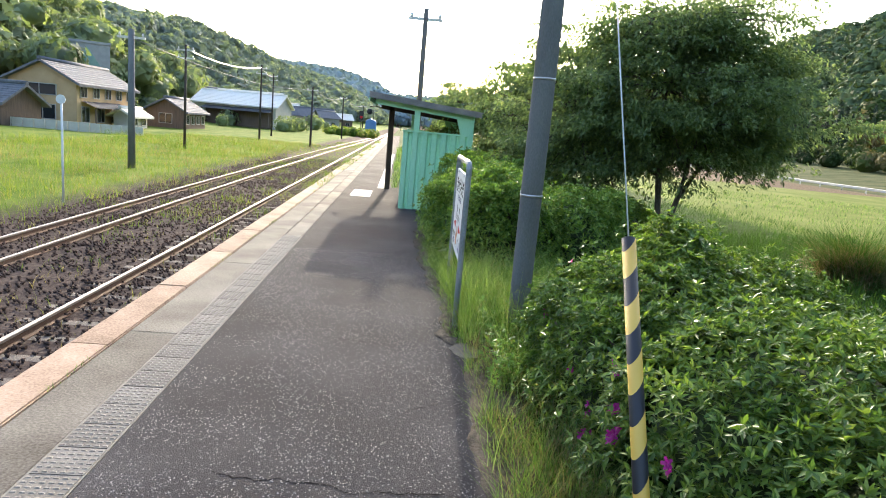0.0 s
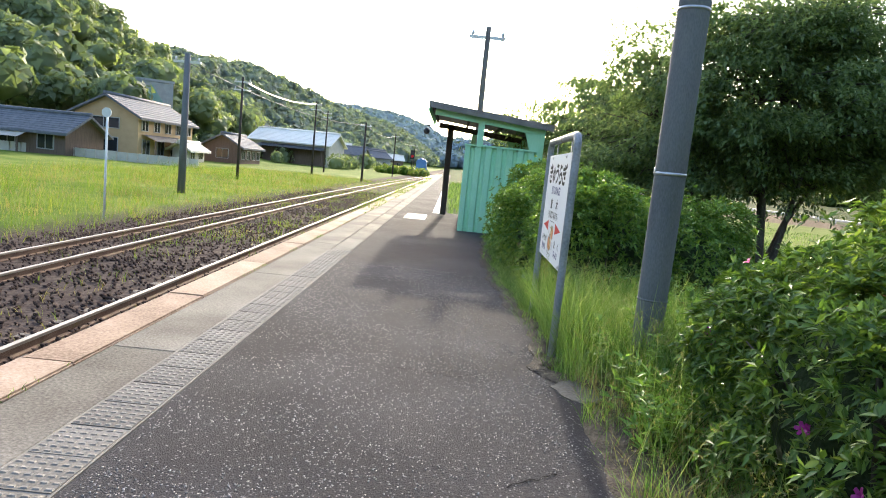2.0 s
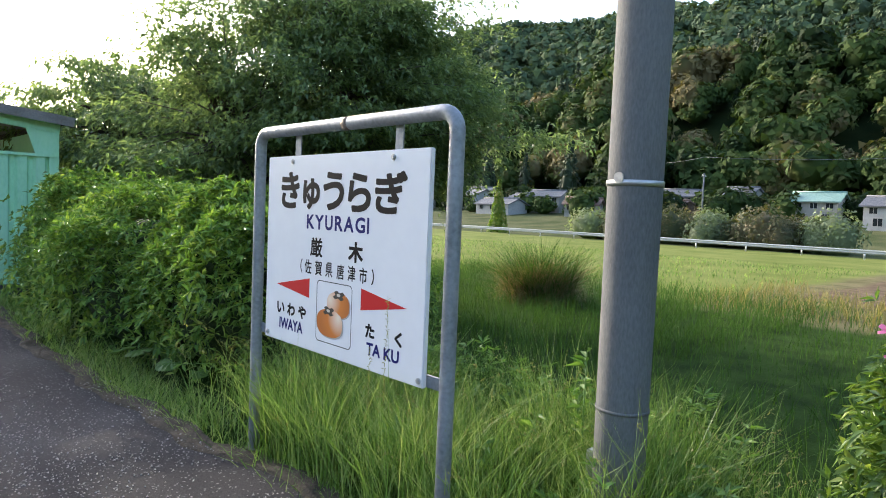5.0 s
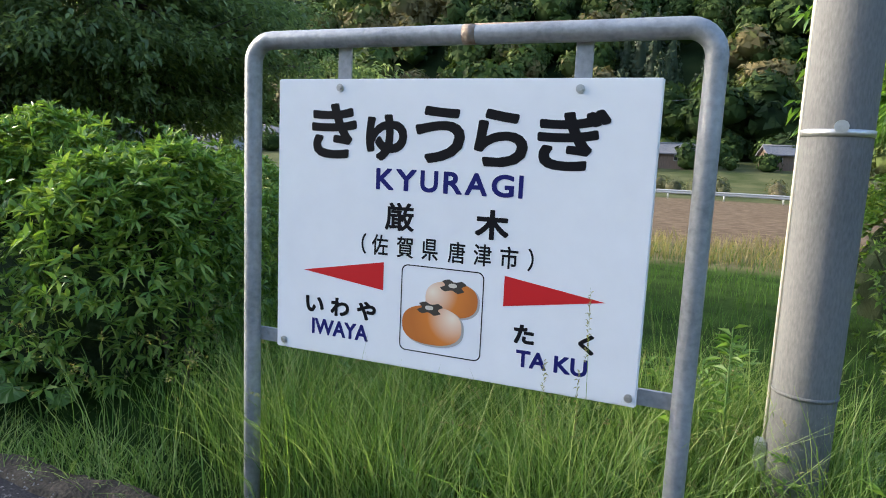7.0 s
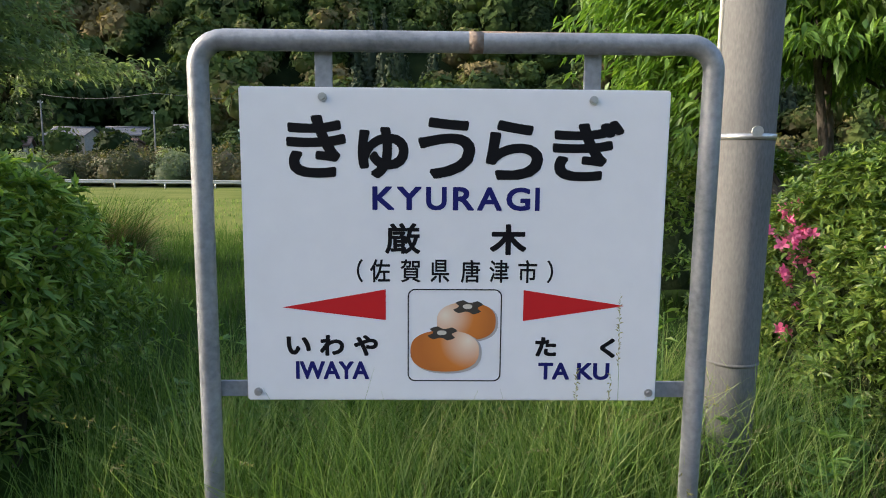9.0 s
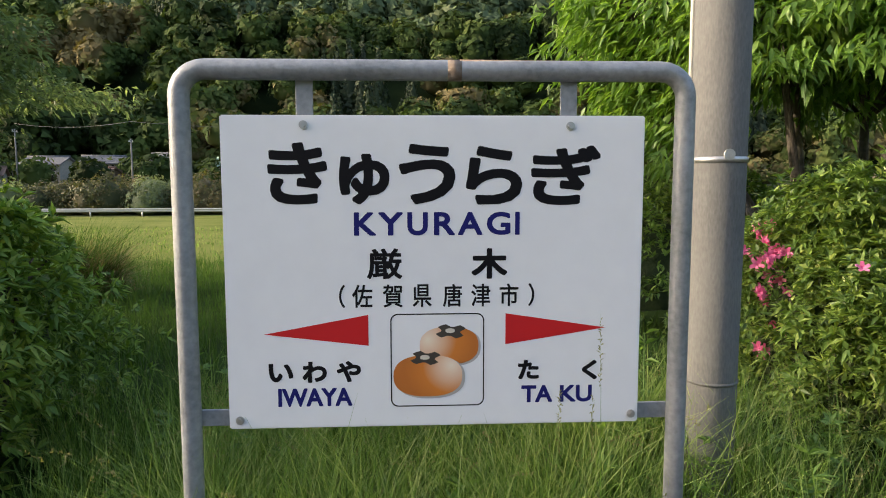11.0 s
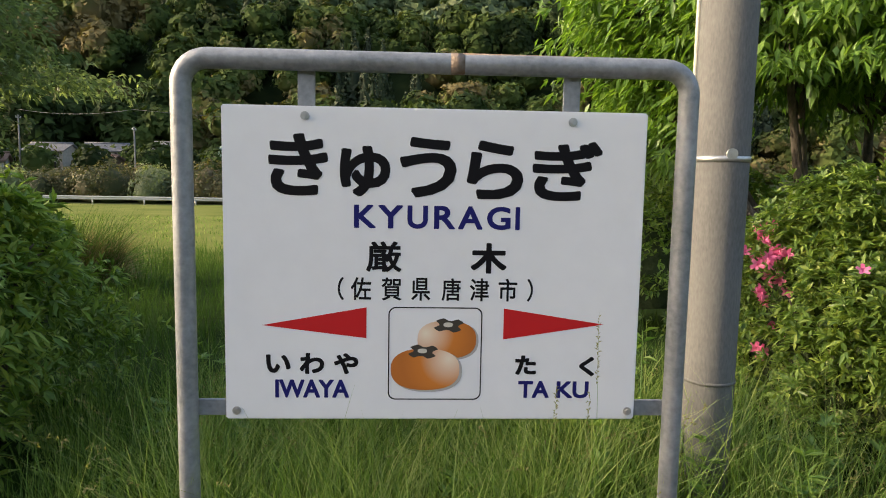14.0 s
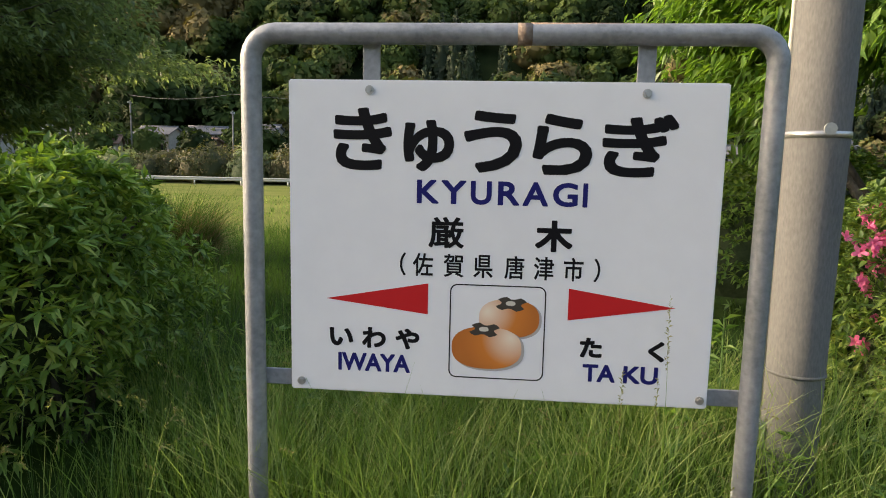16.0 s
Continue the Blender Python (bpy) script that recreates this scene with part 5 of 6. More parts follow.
def broad_plant(at, count, size, seed):
    """Big round leaves, notched at the stalk, each on its own stalk."""
    ob = empty("butterbur_plant", "low plant with big round green leaves at the bush foot", "plant", at, "butterbur plants")
    r = random.Random(seed)
    for k in range(count):
        a = 6.28 * k / count + r.uniform(-0.5, 0.5)
        reach, up = size * r.uniform(0.7, 1.3), size * r.uniform(0.9, 1.6)
        tip = Vector((reach * math.cos(a), reach * math.sin(a), up))
        bm = bmesh.new()
        tube(bm, [(0, 0, -0.05), tip * 0.55 + Vector((0, 0, 0.03)), tip], [0.005, 0.004, 0.003], 5)
        part("stalk", bm, WEED, ob)
        bm = bmesh.new()
        m = Matrix.Translation(tip) @ Euler((r.uniform(-0.4, 0.1), r.uniform(-0.3, 0.3), a - math.pi / 2)).to_matrix().to_4x4()
        rad = size * r.uniform(0.45, 0.7)
        hub = bm.verts.new(m @ Vector((0, 0, 0)))
        rim, mid = [], []
        for j in range(17):
            b = -math.pi / 2 + 0.35 + (2 * math.pi - 0.7) * j / 16
            q = rad * (1 + 0.06 * math.sin(j * 2.4))
            rim.append(bm.verts.new(m @ Vector((q * math.cos(b), q * math.sin(b) + rad * 0.25, -0.10 * rad + 0.05 * rad * math.sin(j * 1.9)))))
            mid.append(bm.verts.new(m @ Vector((0.5 * q * math.cos(b), 0.5 * q * math.sin(b) + rad * 0.15, 0.06 * rad * (1 if j % 2 else -0.4)))))
        for j in range(16):
            bm.faces.new((hub, mid[j], mid[j + 1]))
            bm.faces.new((mid[j], rim[j], rim[j + 1], mid[j + 1]))
        part("leaf", bm, AZALEA, ob)
    return ob


for k, (x, y, count, size) in enumerate(((1.55, 2.55, 6, 0.2), (1.25, 2.75, 5, 0.16), (1.72, 5.95, 6, 0.16), (0.92, 10.1, 5, 0.17), (1.0, 9.6, 4, 0.14))):
    broad_plant((x, y, ground_z(x, y) + 0.02), count, size, 40 + k)

pampas = empty("pampas_clump", "big clump of dry and green pampas grass", "grass", (9.9, 13.0, -0.5))
n = 2600
a, rr = rng.uniform(0, 6.28, n), rng.uniform(0, 0.7, n)
root = np.stack([np.cos(a) * rr, np.sin(a) * rr, np.zeros(n)], -1)
hgt = rng.uniform(0.75, 1.55, n)
ln = rng.uniform(0.2, 1.35, n)
a = a + rng.normal(scale=1.1, size=n)
lean = np.stack([np.cos(a) * ln, np.sin(a) * ln], -1)
part("green_tuft", blades("green_tuft", root[: n // 2], hgt[: n // 2], lean[: n // 2], np.full(n // 2, 0.014), 5), LAWN, pampas)["kind"] = "stuff"
part("dry_tuft", blades("dry_tuft", root[n // 2:], hgt[n // 2:] * 0.8, lean[n // 2:] * 1.1, np.full(n - n // 2, 0.013), 5), STRAW, pampas)["kind"] = "stuff"
n = 1700
a, rr = rng.uniform(0, 6.28, n), rng.uniform(0.3, 0.95, n)
root = np.stack([np.cos(a) * rr, np.sin(a) * rr, rng.uniform(0.1, 0.95, n) * (1.2 - rr)], -1)
ln = rng.uniform(0.15, 0.6, n)
a = a + rng.normal(scale=0.5, size=n)
part("dead_skirt", blades("dead_skirt", root, rng.uniform(0.02, 0.2, n), np.stack([np.cos(a) * ln, np.sin(a) * ln], -1), np.full(n, 0.013), 4), STRAW, pampas, "hanging dead brown leaves")["kind"] = "stuff"

# ---- wooded hills ----
ICO = {}


def ico(sub):
    if sub not in ICO:
        bm = bmesh.new()
        bmesh.ops.create_icosphere(bm, subdivisions=sub, radius=1)
        bm.verts.ensure_lookup_table()
        ICO[sub] = np.array([v.co[:] for v in bm.verts]), np.array([[v.index for v in f.verts] for f in bm.faces])
        bm.free()
    return ICO[sub]


def woods(name, label, x, y, size, cards, card, material, conifer=False, lift=0.0):
    """Tree crowns: a dark core in each, covered by many small leafy sprays with gaps between."""
    n = len(x)
    base = np.stack([x, y, height(x, y) + lift], -1)
    squash = np.stack([rng.uniform(0.85, 1.2, n), rng.uniform(0.85, 1.2, n), rng.uniform(0.8, 1.15, n)], -1)
    v, f = ico(1)
    if conifer:
        t = (v[:, 2:] + 1) / 2
        shape = np.concatenate([v[:, :2] * (1.05 - t) * 0.5, t * 2.9 - 0.2], 1)
        verts = shape[None] * size[:, None, None]
    else:
        verts = v[None] * 0.8 * squash[:, None] * size[:, None, None]
        verts[:, :, 2] += size[:, None] * 0.55
    verts = (verts + base[:, None]).reshape(-1, 3)
    faces = (np.arange(n)[:, None, None] * len(v) + f[None]).reshape(-1, 3)
    wood = tagged(new(name), label, "forest", kind="stuff")
    part("crown_mass", raw_mesh(name, verts, faces, True), material, wood)["kind"] = "stuff"
    d = unit(rng.normal(size=(n, cards, 3)))
    d[:, :, 2] = np.where(d[:, :, 2] < -0.35, -d[:, :, 2], d[:, :, 2])
    if conifer:
        t = rng.uniform(0, 1, (n, cards, 1)) ** 1.3
        flat = unit(d * (1, 1, 0.001))
        p = np.concatenate([flat[:, :, :2] * (1.05 - t) * 0.62, t * 3.1 - 0.1], 2) * size[:, None, None]
        out = unit(flat + (0, 0, 0.35))
    else:
        lump = 1 + 0.16 * np.sin(d[:, :, :1] * 5 + rng.uniform(0, 6, (n, 1, 1))) * np.cos(d[:, :, 1:2] * 5 + rng.uniform(0, 6, (n, 1, 1)))
        p = d * lump * squash[:, None] * size[:, None, None] * rng.uniform(0.84, 1.05, (n, cards, 1))
        p[:, :, 2] += size[:, None] * 0.55
        out = d
    p = (p + base[:, None]).reshape(-1, 3)
    out = unit(out.reshape(-1, 3) + rng.normal(scale=0.32, size=p.shape))
    a = unit(np.cross(out, rng.normal(size=out.shape)))
    b = np.cross(out, a)
    s = (np.repeat(size, cards) * card * rng.uniform(0.6, 1.3, n * cards))[:, None]
    tri = np.stack([p + a * s * 1.1, p - a * s * 0.6 + b * s * 0.85 + out * s * 0.25, p - a * s * 0.6 - b * s * 0.85 - out * s * 0.2], 1).reshape(-1, 3)
    part("sprays", raw_mesh(name, tri, np.arange(n * cards)[:, None] * 3 + [0, 1, 2]), material, wood)["kind"] = "stuff"
    return wood


def scatter(x0, x1, y0, y1, step):
    a, b = np.meshgrid(np.arange(x0, x1, step), np.arange(y0, y1, step), indexing="ij")
    a, b = a.ravel(), b.ravel()
    return a + rng.uniform(-0.5, 0.5, len(a)) * step, b + rng.uniform(-0.5, 0.5, len(b)) * step


x, y = scatter(111, 190, -120, 230, 6.6)
con = (bumps(x, y, 22, 51) > 0.33) | ((y > 0.3 * x + 7) & (y < 0.75 * x) & (x > 160) & (bumps(x, y, 26, 52) > -0.12))
tx, ty = x[~con], y[~con]
ts = rng.uniform(3.8, 6.6, len(tx)) * (1 + 0.25 * bumps(tx, ty, 14, 57))
k = 3
way = unit(rng.normal(size=(len(tx), k, 3)) * (1, 1, 0.6) + (0, 0, 0.35))
way[:, 0] = (0, 0, 1)
sub_size = ts[:, None] * rng.uniform(0.5, 0.74, (len(tx), k))
spot = way * (ts[:, None] * rng.uniform(0.3, 0.6, (len(tx), k)))[:, :, None]
woods("forest", "dense mixed broadleaf forest on the hillside", (tx[:, None] + spot[:, :, 0]).ravel(), (ty[:, None] + spot[:, :, 1]).ravel(), sub_size.ravel(), 155, 0.2, FOREST, lift=(0.45 * ts[:, None] + spot[:, :, 2]).ravel())
cx, cy = np.repeat(x[con], 2) + rng.uniform(-3.2, 3.2, 2 * con.sum()), np.repeat(y[con], 2) + rng.uniform(-3.2, 3.2, 2 * con.sum())
woods("conifer_forest", "dark cedar trees among the hillside forest", cx, cy, rng.uniform(2.8, 5.0, len(cx)), 240, 0.11, CONIFER, True)
x, y = scatter(196, 455, -100, 620, 8.4)
ok = np.degrees(np.arctan2(x, y - 2)) > 28
x, y = x[ok], y[ok]
woods("forest", "dense forest on the upper hillside", x, y, rng.uniform(4.4, 7.8, len(x)), 72, 0.3, FOREST_UP)
x, y = scatter(-220, -48, 66, 250, 6.6)
ok = (np.hypot(x, y - 2) > 98) & (np.degrees(np.arctan2(x, y - 2)) < -17.5)
x, y = x[ok], y[ok]
tx, ty = x, y
ts = rng.uniform(3.6, 6.8, len(tx))
k = 3
way = unit(rng.normal(size=(len(tx), k, 3)) * (1, 1, 0.6) + (0, 0, 0.35))
way[:, 0] = (0, 0, 1)
sub_size = ts[:, None] * rng.uniform(0.42, 0.62, (len(tx), k))
spot = way * (ts[:, None] * rng.uniform(0.5, 0.75, (len(tx), k)))[:, :, None]
woods("forest", "fresh green woods on the slope behind the village", (tx[:, None] + spot[:, :, 0]).ravel(), (ty[:, None] + spot[:, :, 1]).ravel(), sub_size.ravel(), 100, 0.24, FOREST_PALE, lift=(0.4 * ts[:, None] + spot[:, :, 2]).ravel())
x, y = scatter(-330, -20, 240, 960, 9.8)
ok = (np.degrees(np.arctan2(x, y - 2)) > -36) & (height(x, y) > 1.5)
x, y = x[ok], y[ok]
woods("forest", "wooded ridge further up the valley", x, y, rng.uniform(5, 8.6, len(x)), 70, 0.30, FOREST_HAZE)
x, y = scatter(-500, 400, 1000, 1750, 26)
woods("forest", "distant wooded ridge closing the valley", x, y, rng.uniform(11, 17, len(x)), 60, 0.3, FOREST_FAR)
# shrubs along the road and round the houses
x, y = scatter(56, 62, 20, 43, 2.0)
brown = bumps(x, y, 5, 61) > -0.05
woods("hedgerow", "brownish bamboo grass behind the guard rail", x[brown], y[brown], rng.uniform(1.5, 2.3, brown.sum()), 900, 0.06, BAMBOO)
woods("hedgerow", "green shrubs behind the guard rail", x[~brown], y[~brown], rng.uniform(1.5, 2.5, (~brown).sum()), 900, 0.06, FOREST_PALE)
x, y = scatter(61, 66, -60, 13, 3.0)
woods("hedgerow", "low brownish scrub beyond the road", x, y, rng.uniform(0.6, 1.2, len(x)), 300, 0.08, BAMBOO)
x, y = scatter(90, 113, -60, 180, 5.5)
woods("hedgerow", "garden trees between the houses", x, y, rng.uniform(1.2, 3.0, len(x)), 200, 0.17, FOREST)
x, y = scatter(-70, -24, 78, 230, 7.5)
ok = (y > 118) | (x < -42)
x, y = x[ok], y[ok]
woods("hedgerow", "garden trees round the village houses", x, y, rng.uniform(1.2, 2.6, len(x)), 150, 0.18, FOREST_PALE)

x, y = scatter(-15, -5.6, 136, 154, 1.7)
woods("hedgerow", "rank yellow-green weeds beside the far track", x, y, rng.uniform(0.6, 1.25, len(x)), 90, 0.16, LEFTGRASS)

woods("garden_cypress", "golden conical garden cypress beside the road", np.array([55.5]), np.array([53.0]), np.array([2.0]), 700, 0.10, LEFTGRASS, True)

# ---- guard rail along the road ----
guard = empty("guard_rail", "pale steel roadside guard rail beyond the field", "guard rail", (51.5, 0, 0))
gz = ground_z(51.5, 30)
bm = bmesh.new()
for k in range(60):
    y0 = -60 + 4 * k
    vs = [bm.verts.new((dx, yy, gz + dz)) for yy in (y0, y0 + 4) for dz, dx in ((0.40, 0), (0.47, -0.05), (0.55, 0), (0.63, -0.05), (0.70, 0))]
    for j in range(4):
        bm.faces.new((vs[j], vs[j + 1], vs[j + 6], vs[j + 5]))
part("beam", bm, plain("guard_rail_white", (0.42, 0.42, 0.41), 0.6), guard)
for k in range(40):
    bm = bmesh.new()
    tube(bm, [(0.06, -40 + 4 * k, gz - 0.3), (0.06, -40 + 4 * k, gz + 0.7)], 0.06, 6)
    part("post", bm, STEEL, guard)

# ---- houses ----
TILE = surface("roof_tile", [(0.10, 0.105, 0.12), (0.20, 0.205, 0.225)], 3, 20, 0.85, 0.5, spec=0.15)
TILE_BROWN = surface("brown_roof_tile", [(0.13, 0.075, 0.06), (0.22, 0.14, 0.11)], 3, 20, 0.6, 0.5)
SHEET_WHITE = surface("pale_roof_sheet", [(0.74, 0.69, 0.61), (0.86, 0.81, 0.73)], 2, 12, 0.8, 0.1, spec=0.2)
GREEN_ROOF = surface("green_roof_sheet", [(0.20, 0.32, 0.27), (0.28, 0.40, 0.34)], 2, 12, 0.5, 0.1)
OCHRE = surface("ochre_plaster", [(0.42, 0.29, 0.15), (0.52, 0.37, 0.21)], 1.5, 20, 0.9, 0.2)
CREAM = surface("cream_plaster", [(0.45, 0.42, 0.36), (0.60, 0.57, 0.50)], 1.5, 20, 0.9, 0.2)
BROWNWALL = surface("brown_boards", [(0.10, 0.07, 0.05), (0.19, 0.13, 0.10)], 2, 20, 0.9, 0.3, stretch=(4, 4, 0.4))
GREYWALL = surface("grey_wall", [(0.28, 0.28, 0.28), (0.40, 0.40, 0.39)], 1.5, 20, 0.9, 0.2)


def gable_roof(w, d, z, rise, over=0.6, thick=0.16, courses=9):
    """One stepped slab over both slopes, the ridge along x."""
    bm = bmesh.new()
    top = []
    for k in range(courses):
        for a, lift in ((k / courses, 0.05), ((k + 1) / courses, 0.0)):
            top.append(((d / 2 + over) * (1 - a), z - 0.25 + (rise + 0.25) * a + lift))
    prof = [(-y, zz) for y, zz in top] + [(y, zz) for y, zz in top[::-1]][1:]
    low = [(y, zz - thick - 0.05) for y, zz in ((d / 2 + over, z - 0.25), (0, z + rise), (-d / 2 - over, z - 0.25))]
    ring = prof + low
    ends = [[bm.verts.new((s * (w / 2 + over), y, zz)) for y, zz in ring] for s in (-1, 1)]
    for k in range(len(ring)):
        j = (k + 1) % len(ring)
        bm.faces.new((ends[0][k], ends[0][j], ends[1][j], ends[1][k]))
    half = len(prof) // 2
    for e in ends:
        bm.faces.new(e[: half + 1] + [e[len(prof) + 1], e[len(prof) + 2]])
        bm.faces.new(e[half: len(prof)] + [e[len(prof)], e[len(prof) + 1]])
    return bm


def ridge_roll(w, z, over=0.6):
    bm = bmesh.new()
    tube(bm, [(-w / 2 - over, 0, z), (w / 2 + over, 0, z)], 0.2, 8)
    return bm


def wall_block(w, d, h, rise):
    bm = bmesh.new()
    box(bm, -w / 2, w / 2, -d / 2, d / 2, -1.0, h)
    for s in (-1, 1):
        a = [bm.verts.new((s * w / 2, y, zz)) for y, zz in ((-d / 2, h), (d / 2, h), (0, h + rise))]
        b = [bm.verts.new((s * (w / 2 - 0.2), y, zz)) for y, zz in ((-d / 2, h), (d / 2, h), (0, h + rise))]
        bm.faces.new(a)
        bm.faces.new(b[::-1])
        for j in range(3):
            bm.faces.new((a[j], a[(j + 1) % 3], b[(j + 1) % 3], b[j]))
    return bm


def window_part(house, x, y, z, w, h, face):
    """A dark pane in a pale frame on a wall; face: degrees its outside looks to."""
    m = Matrix.Translation((x, y, z)) @ Matrix.Rotation(radians(face), 4, "Z")
    bm = bmesh.new()
    t = 0.08
    for x0, x1, z0, z1 in ((-w / 2, w / 2, -t, 0), (-w / 2, w / 2, h, h + t), (-w / 2 - t, -w / 2, -t, h + t), (w / 2, w / 2 + t, -t, h + t), (-0.03, 0.03, 0, h)):
        box(bm, x0, x1, -0.09, 0.02, z0, z1, m)
    ob = part("window", bm, plain("window_frame", (0.35, 0.34, 0.32), 0.5), house)
    bm = bmesh.new()
    box(bm, -w / 2, w / 2, -0.04, 0.0, 0, h, m)
    part("pane", bm, GLASS, ob)


def house(label, at, turn, w, d, h, rise, wall, roof, windows, lean_to=None, scale=1.0):
    ob = empty("house", label, "house", (at[0], at[1], ground_z(at[0], at[1]) if len(at) < 3 else at[2]))
    ob.rotation_euler = (0, 0, radians(turn))
    ob.scale = (scale,) * 3
    part("wall", wall_block(w, d, h, rise), wall, ob)
    top = part("roof", gable_roof(w, d, h, rise), roof, ob)
    part("ridge_tiles", ridge_roll(w, h + rise + 0.08), roof, top)
    for x, y, z, ww, hh, face in windows:
        window_part(ob, x, y, z, ww, hh, face)
    if lean_to:
        x0, x1, dep, z0, mat = lean_to
        bm = bmesh.new()
        vs = [bm.verts.new(c) for c in ((x0, -d / 2, z0 + 0.6), (x1, -d / 2, z0 + 0.6), (x1, -d / 2 - dep, z0), (x0, -d / 2 - dep, z0))]
        bm.faces.new(vs)
        bmesh.ops.solidify(bm, geom=list(bm.faces), thickness=0.12)
        part("eaves_roof", bm, mat, ob)
        for xx in (x0 + 0.2, x1 - 0.2):
            bm = bmesh.new()
            box(bm, xx - 0.06, xx + 0.06, -d / 2 - dep + 0.2, -d / 2 - dep + 0.32, -1, z0)
            part("porch_post", bm, BROWNWALL, ob)
    return ob


def row_of(n, w, y, z, ww, hh):
    return [(-w / 2 + w * (k + 0.5) / n, y, z, ww, hh, 0) for k in range(n)]


house("two-storey ochre house with grey tiled roof", (-36.3, 76.0), 90, 14, 6.6, 4.5, 1.9, OCHRE, TILE, row_of(5, 14, -3.3, 3.0, 1.3, 1.0) + row_of(4, 14, -3.3, 0.5, 1.6, 1.5) + [(-7, 0.3, 3.0, 3.2, 1.0, -90), (-7, 0, 0.6, 2.4, 1.4, -90)], (-6, 3, 1.6, 2.0, TILE))
house("low outbuilding with pale awning beside the ochre house", (-31.4, 78.3), 90, 5, 1.8, 1.6, 0.6, CREAM, SHEET_WHITE, row_of(2, 5, -0.9, 0.4, 1.2, 1.0))
house("low house with long grey tiled roof behind a wall", (-41.1, 61.6), -8, 15, 5, 2.2, 1.5, BROWNWALL, TILE, row_of(4, 15, -2.5, 0.5, 1.5, 1.2), (-2, 4, 1.4, 1.3, SHEET_WHITE))
house("small grey-roofed house beside the lane", (-31.6, 94.5), 90, 9, 5, 2.4, 1.5, BROWNWALL, TILE, row_of(4, 9, -2.5, 0.6, 1.2, 1.1) + [(-4.5, 0, 0.6, 1.6, 1.2, -90)])
shop = house("wide shop building with pale sheet roof", (-33, 139), -8, 17, 10, 4.6, 2.3, CREAM, SHEET_WHITE, row_of(5, 17, -5, 0.5, 2.4, 2.0), (-6, 8, 2.5, 3.2, TILE))
bm = bmesh.new()
box(bm, -5.8, 7.8, -5.3, -5.05, 0.1, 3.2)
part("shop_front", bm, BROWNWALL, shop, "dark timber shop front")
house("white hall with pale sheet roof", (-40, 166), -8, 20, 12, 5.4, 2.6, CREAM, SHEET_WHITE, row_of(4, 20, -6, 1.2, 2.0, 1.6))
for k, (yy, xx) in enumerate(((175, -28), (195, -36), (215, -27), (240, -30), (270, -26), (160, -50), (200, -55))):
    house("distant village house with tiled roof", (xx, yy), -8 + 25 * (k % 3), 9 + k % 3, 7, 3.6 + (k % 2), 1.9, (CREAM, BROWNWALL, GREYWALL)[k % 3], (TILE, SHEET_WHITE, TILE)[k % 3], row_of(3, 9, -3.5, 1.0, 1.3, 1.1))
FADED = surface("faded_plaster", [(0.25, 0.24, 0.21), (0.38, 0.36, 0.32)], 1.5, 20, 0.9, 0.2)
east = (((100, 52), 100, 8, 6, 4.3, 1.4, FADED, TILE), ((104, 44), 80, 7, 6, 4.6, 1.6, FADED, TILE), ((93, 49), 60, 6, 5, 2.4, 1.3, BROWNWALL, TILE_BROWN), ((98, 66), 95, 10, 7, 2.8, 1.4, BROWNWALL, TILE), ((92, 30), 90, 8, 6, 4.4, 1.5, FADED, GREEN_ROOF),
        ((95, 92), 70, 9, 7, 4.2, 1.6, GREYWALL, TILE), ((90, 105), 110, 10, 7, 3.0, 1.6, FADED, TILE), ((102, 118), 90, 9, 7, 4.5, 1.6, FADED, TILE), ((88, 80), 85, 12, 7, 2.6, 1.4, GREYWALL, TILE), ((94, 74), 100, 9, 6, 4.2, 1.4, FADED, TILE), ((99, 84), 75, 8, 6, 3.0, 1.4, BROWNWALL, TILE), ((103, 98), 90, 9, 6, 4.4, 1.5, FADED, TILE), ((90, 64), 110, 8, 6, 2.8, 1.4, GREYWALL, TILE_BROWN), ((96, 58), 85, 8, 6, 4.3, 1.4, FADED, TILE),
        ((92, 11.5), 88, 15, 7, 2.9, 1.7, BROWNWALL, TILE), ((96, -6), 100, 10, 7, 2.9, 1.5, BROWNWALL, TILE), ((90, -22), 75, 11, 7, 3.0, 1.4, GREYWALL, TILE), ((94, -40), 95, 9, 7, 4.2, 1.6, FADED, TILE), ((88, 20.5), 84, 9, 6, 4.2, 1.4, GREYWALL, TILE))
for k, (at, turn, w, d, h, rise, wall, roof) in enumerate(east):
    house(("two-storey village house at the foot of the hill", "low village house at the foot of the hill")[h < 3.5], at, turn + 180, w, d, h, rise, wall, roof, row_of(3, w, -d / 2, h - 1.6, 1.2, 1.0) + row_of(2, w, -d / 2, 0.5, 1.4, 1.3) * (h > 3.5), scale=0.68)
tower = empty("tower_block", "grey concrete block with a green triangle on its front", "building", (-48.5, 105.0, ground_z(-48.5, 105.0)))
tower.rotation_euler = (0, 0, radians(24))
bm = bmesh.new()
box(bm, -3.0, 3.0, -2.2, 2.2, -1.0, 9.4)
rounded(bm, 0.05, 1)
part("wall", bm, GREYWALL, tower)
bm = bmesh.new()
box(bm, -3.15, 3.15, -2.35, 2.35, 9.4, 9.75)
part("parapet", bm, GREYWALL, tower)
bm = bmesh.new()
bm.faces.new([bm.verts.new((x, -2.23, z)) for x, z in ((-1.7, 6.2), (1.7, 6.2), (0, 8.9))])
part("emblem", bm, GREEN_ROOF, tower, "green triangle")
bm = bmesh.new()
for k in range(24):
    box(bm, -44.4 + k * 0.88, -44.4 + k * 0.88 + 0.86, 57.7 + k * 0.13, 57.86 + k * 0.13, -1.2, -0.15)
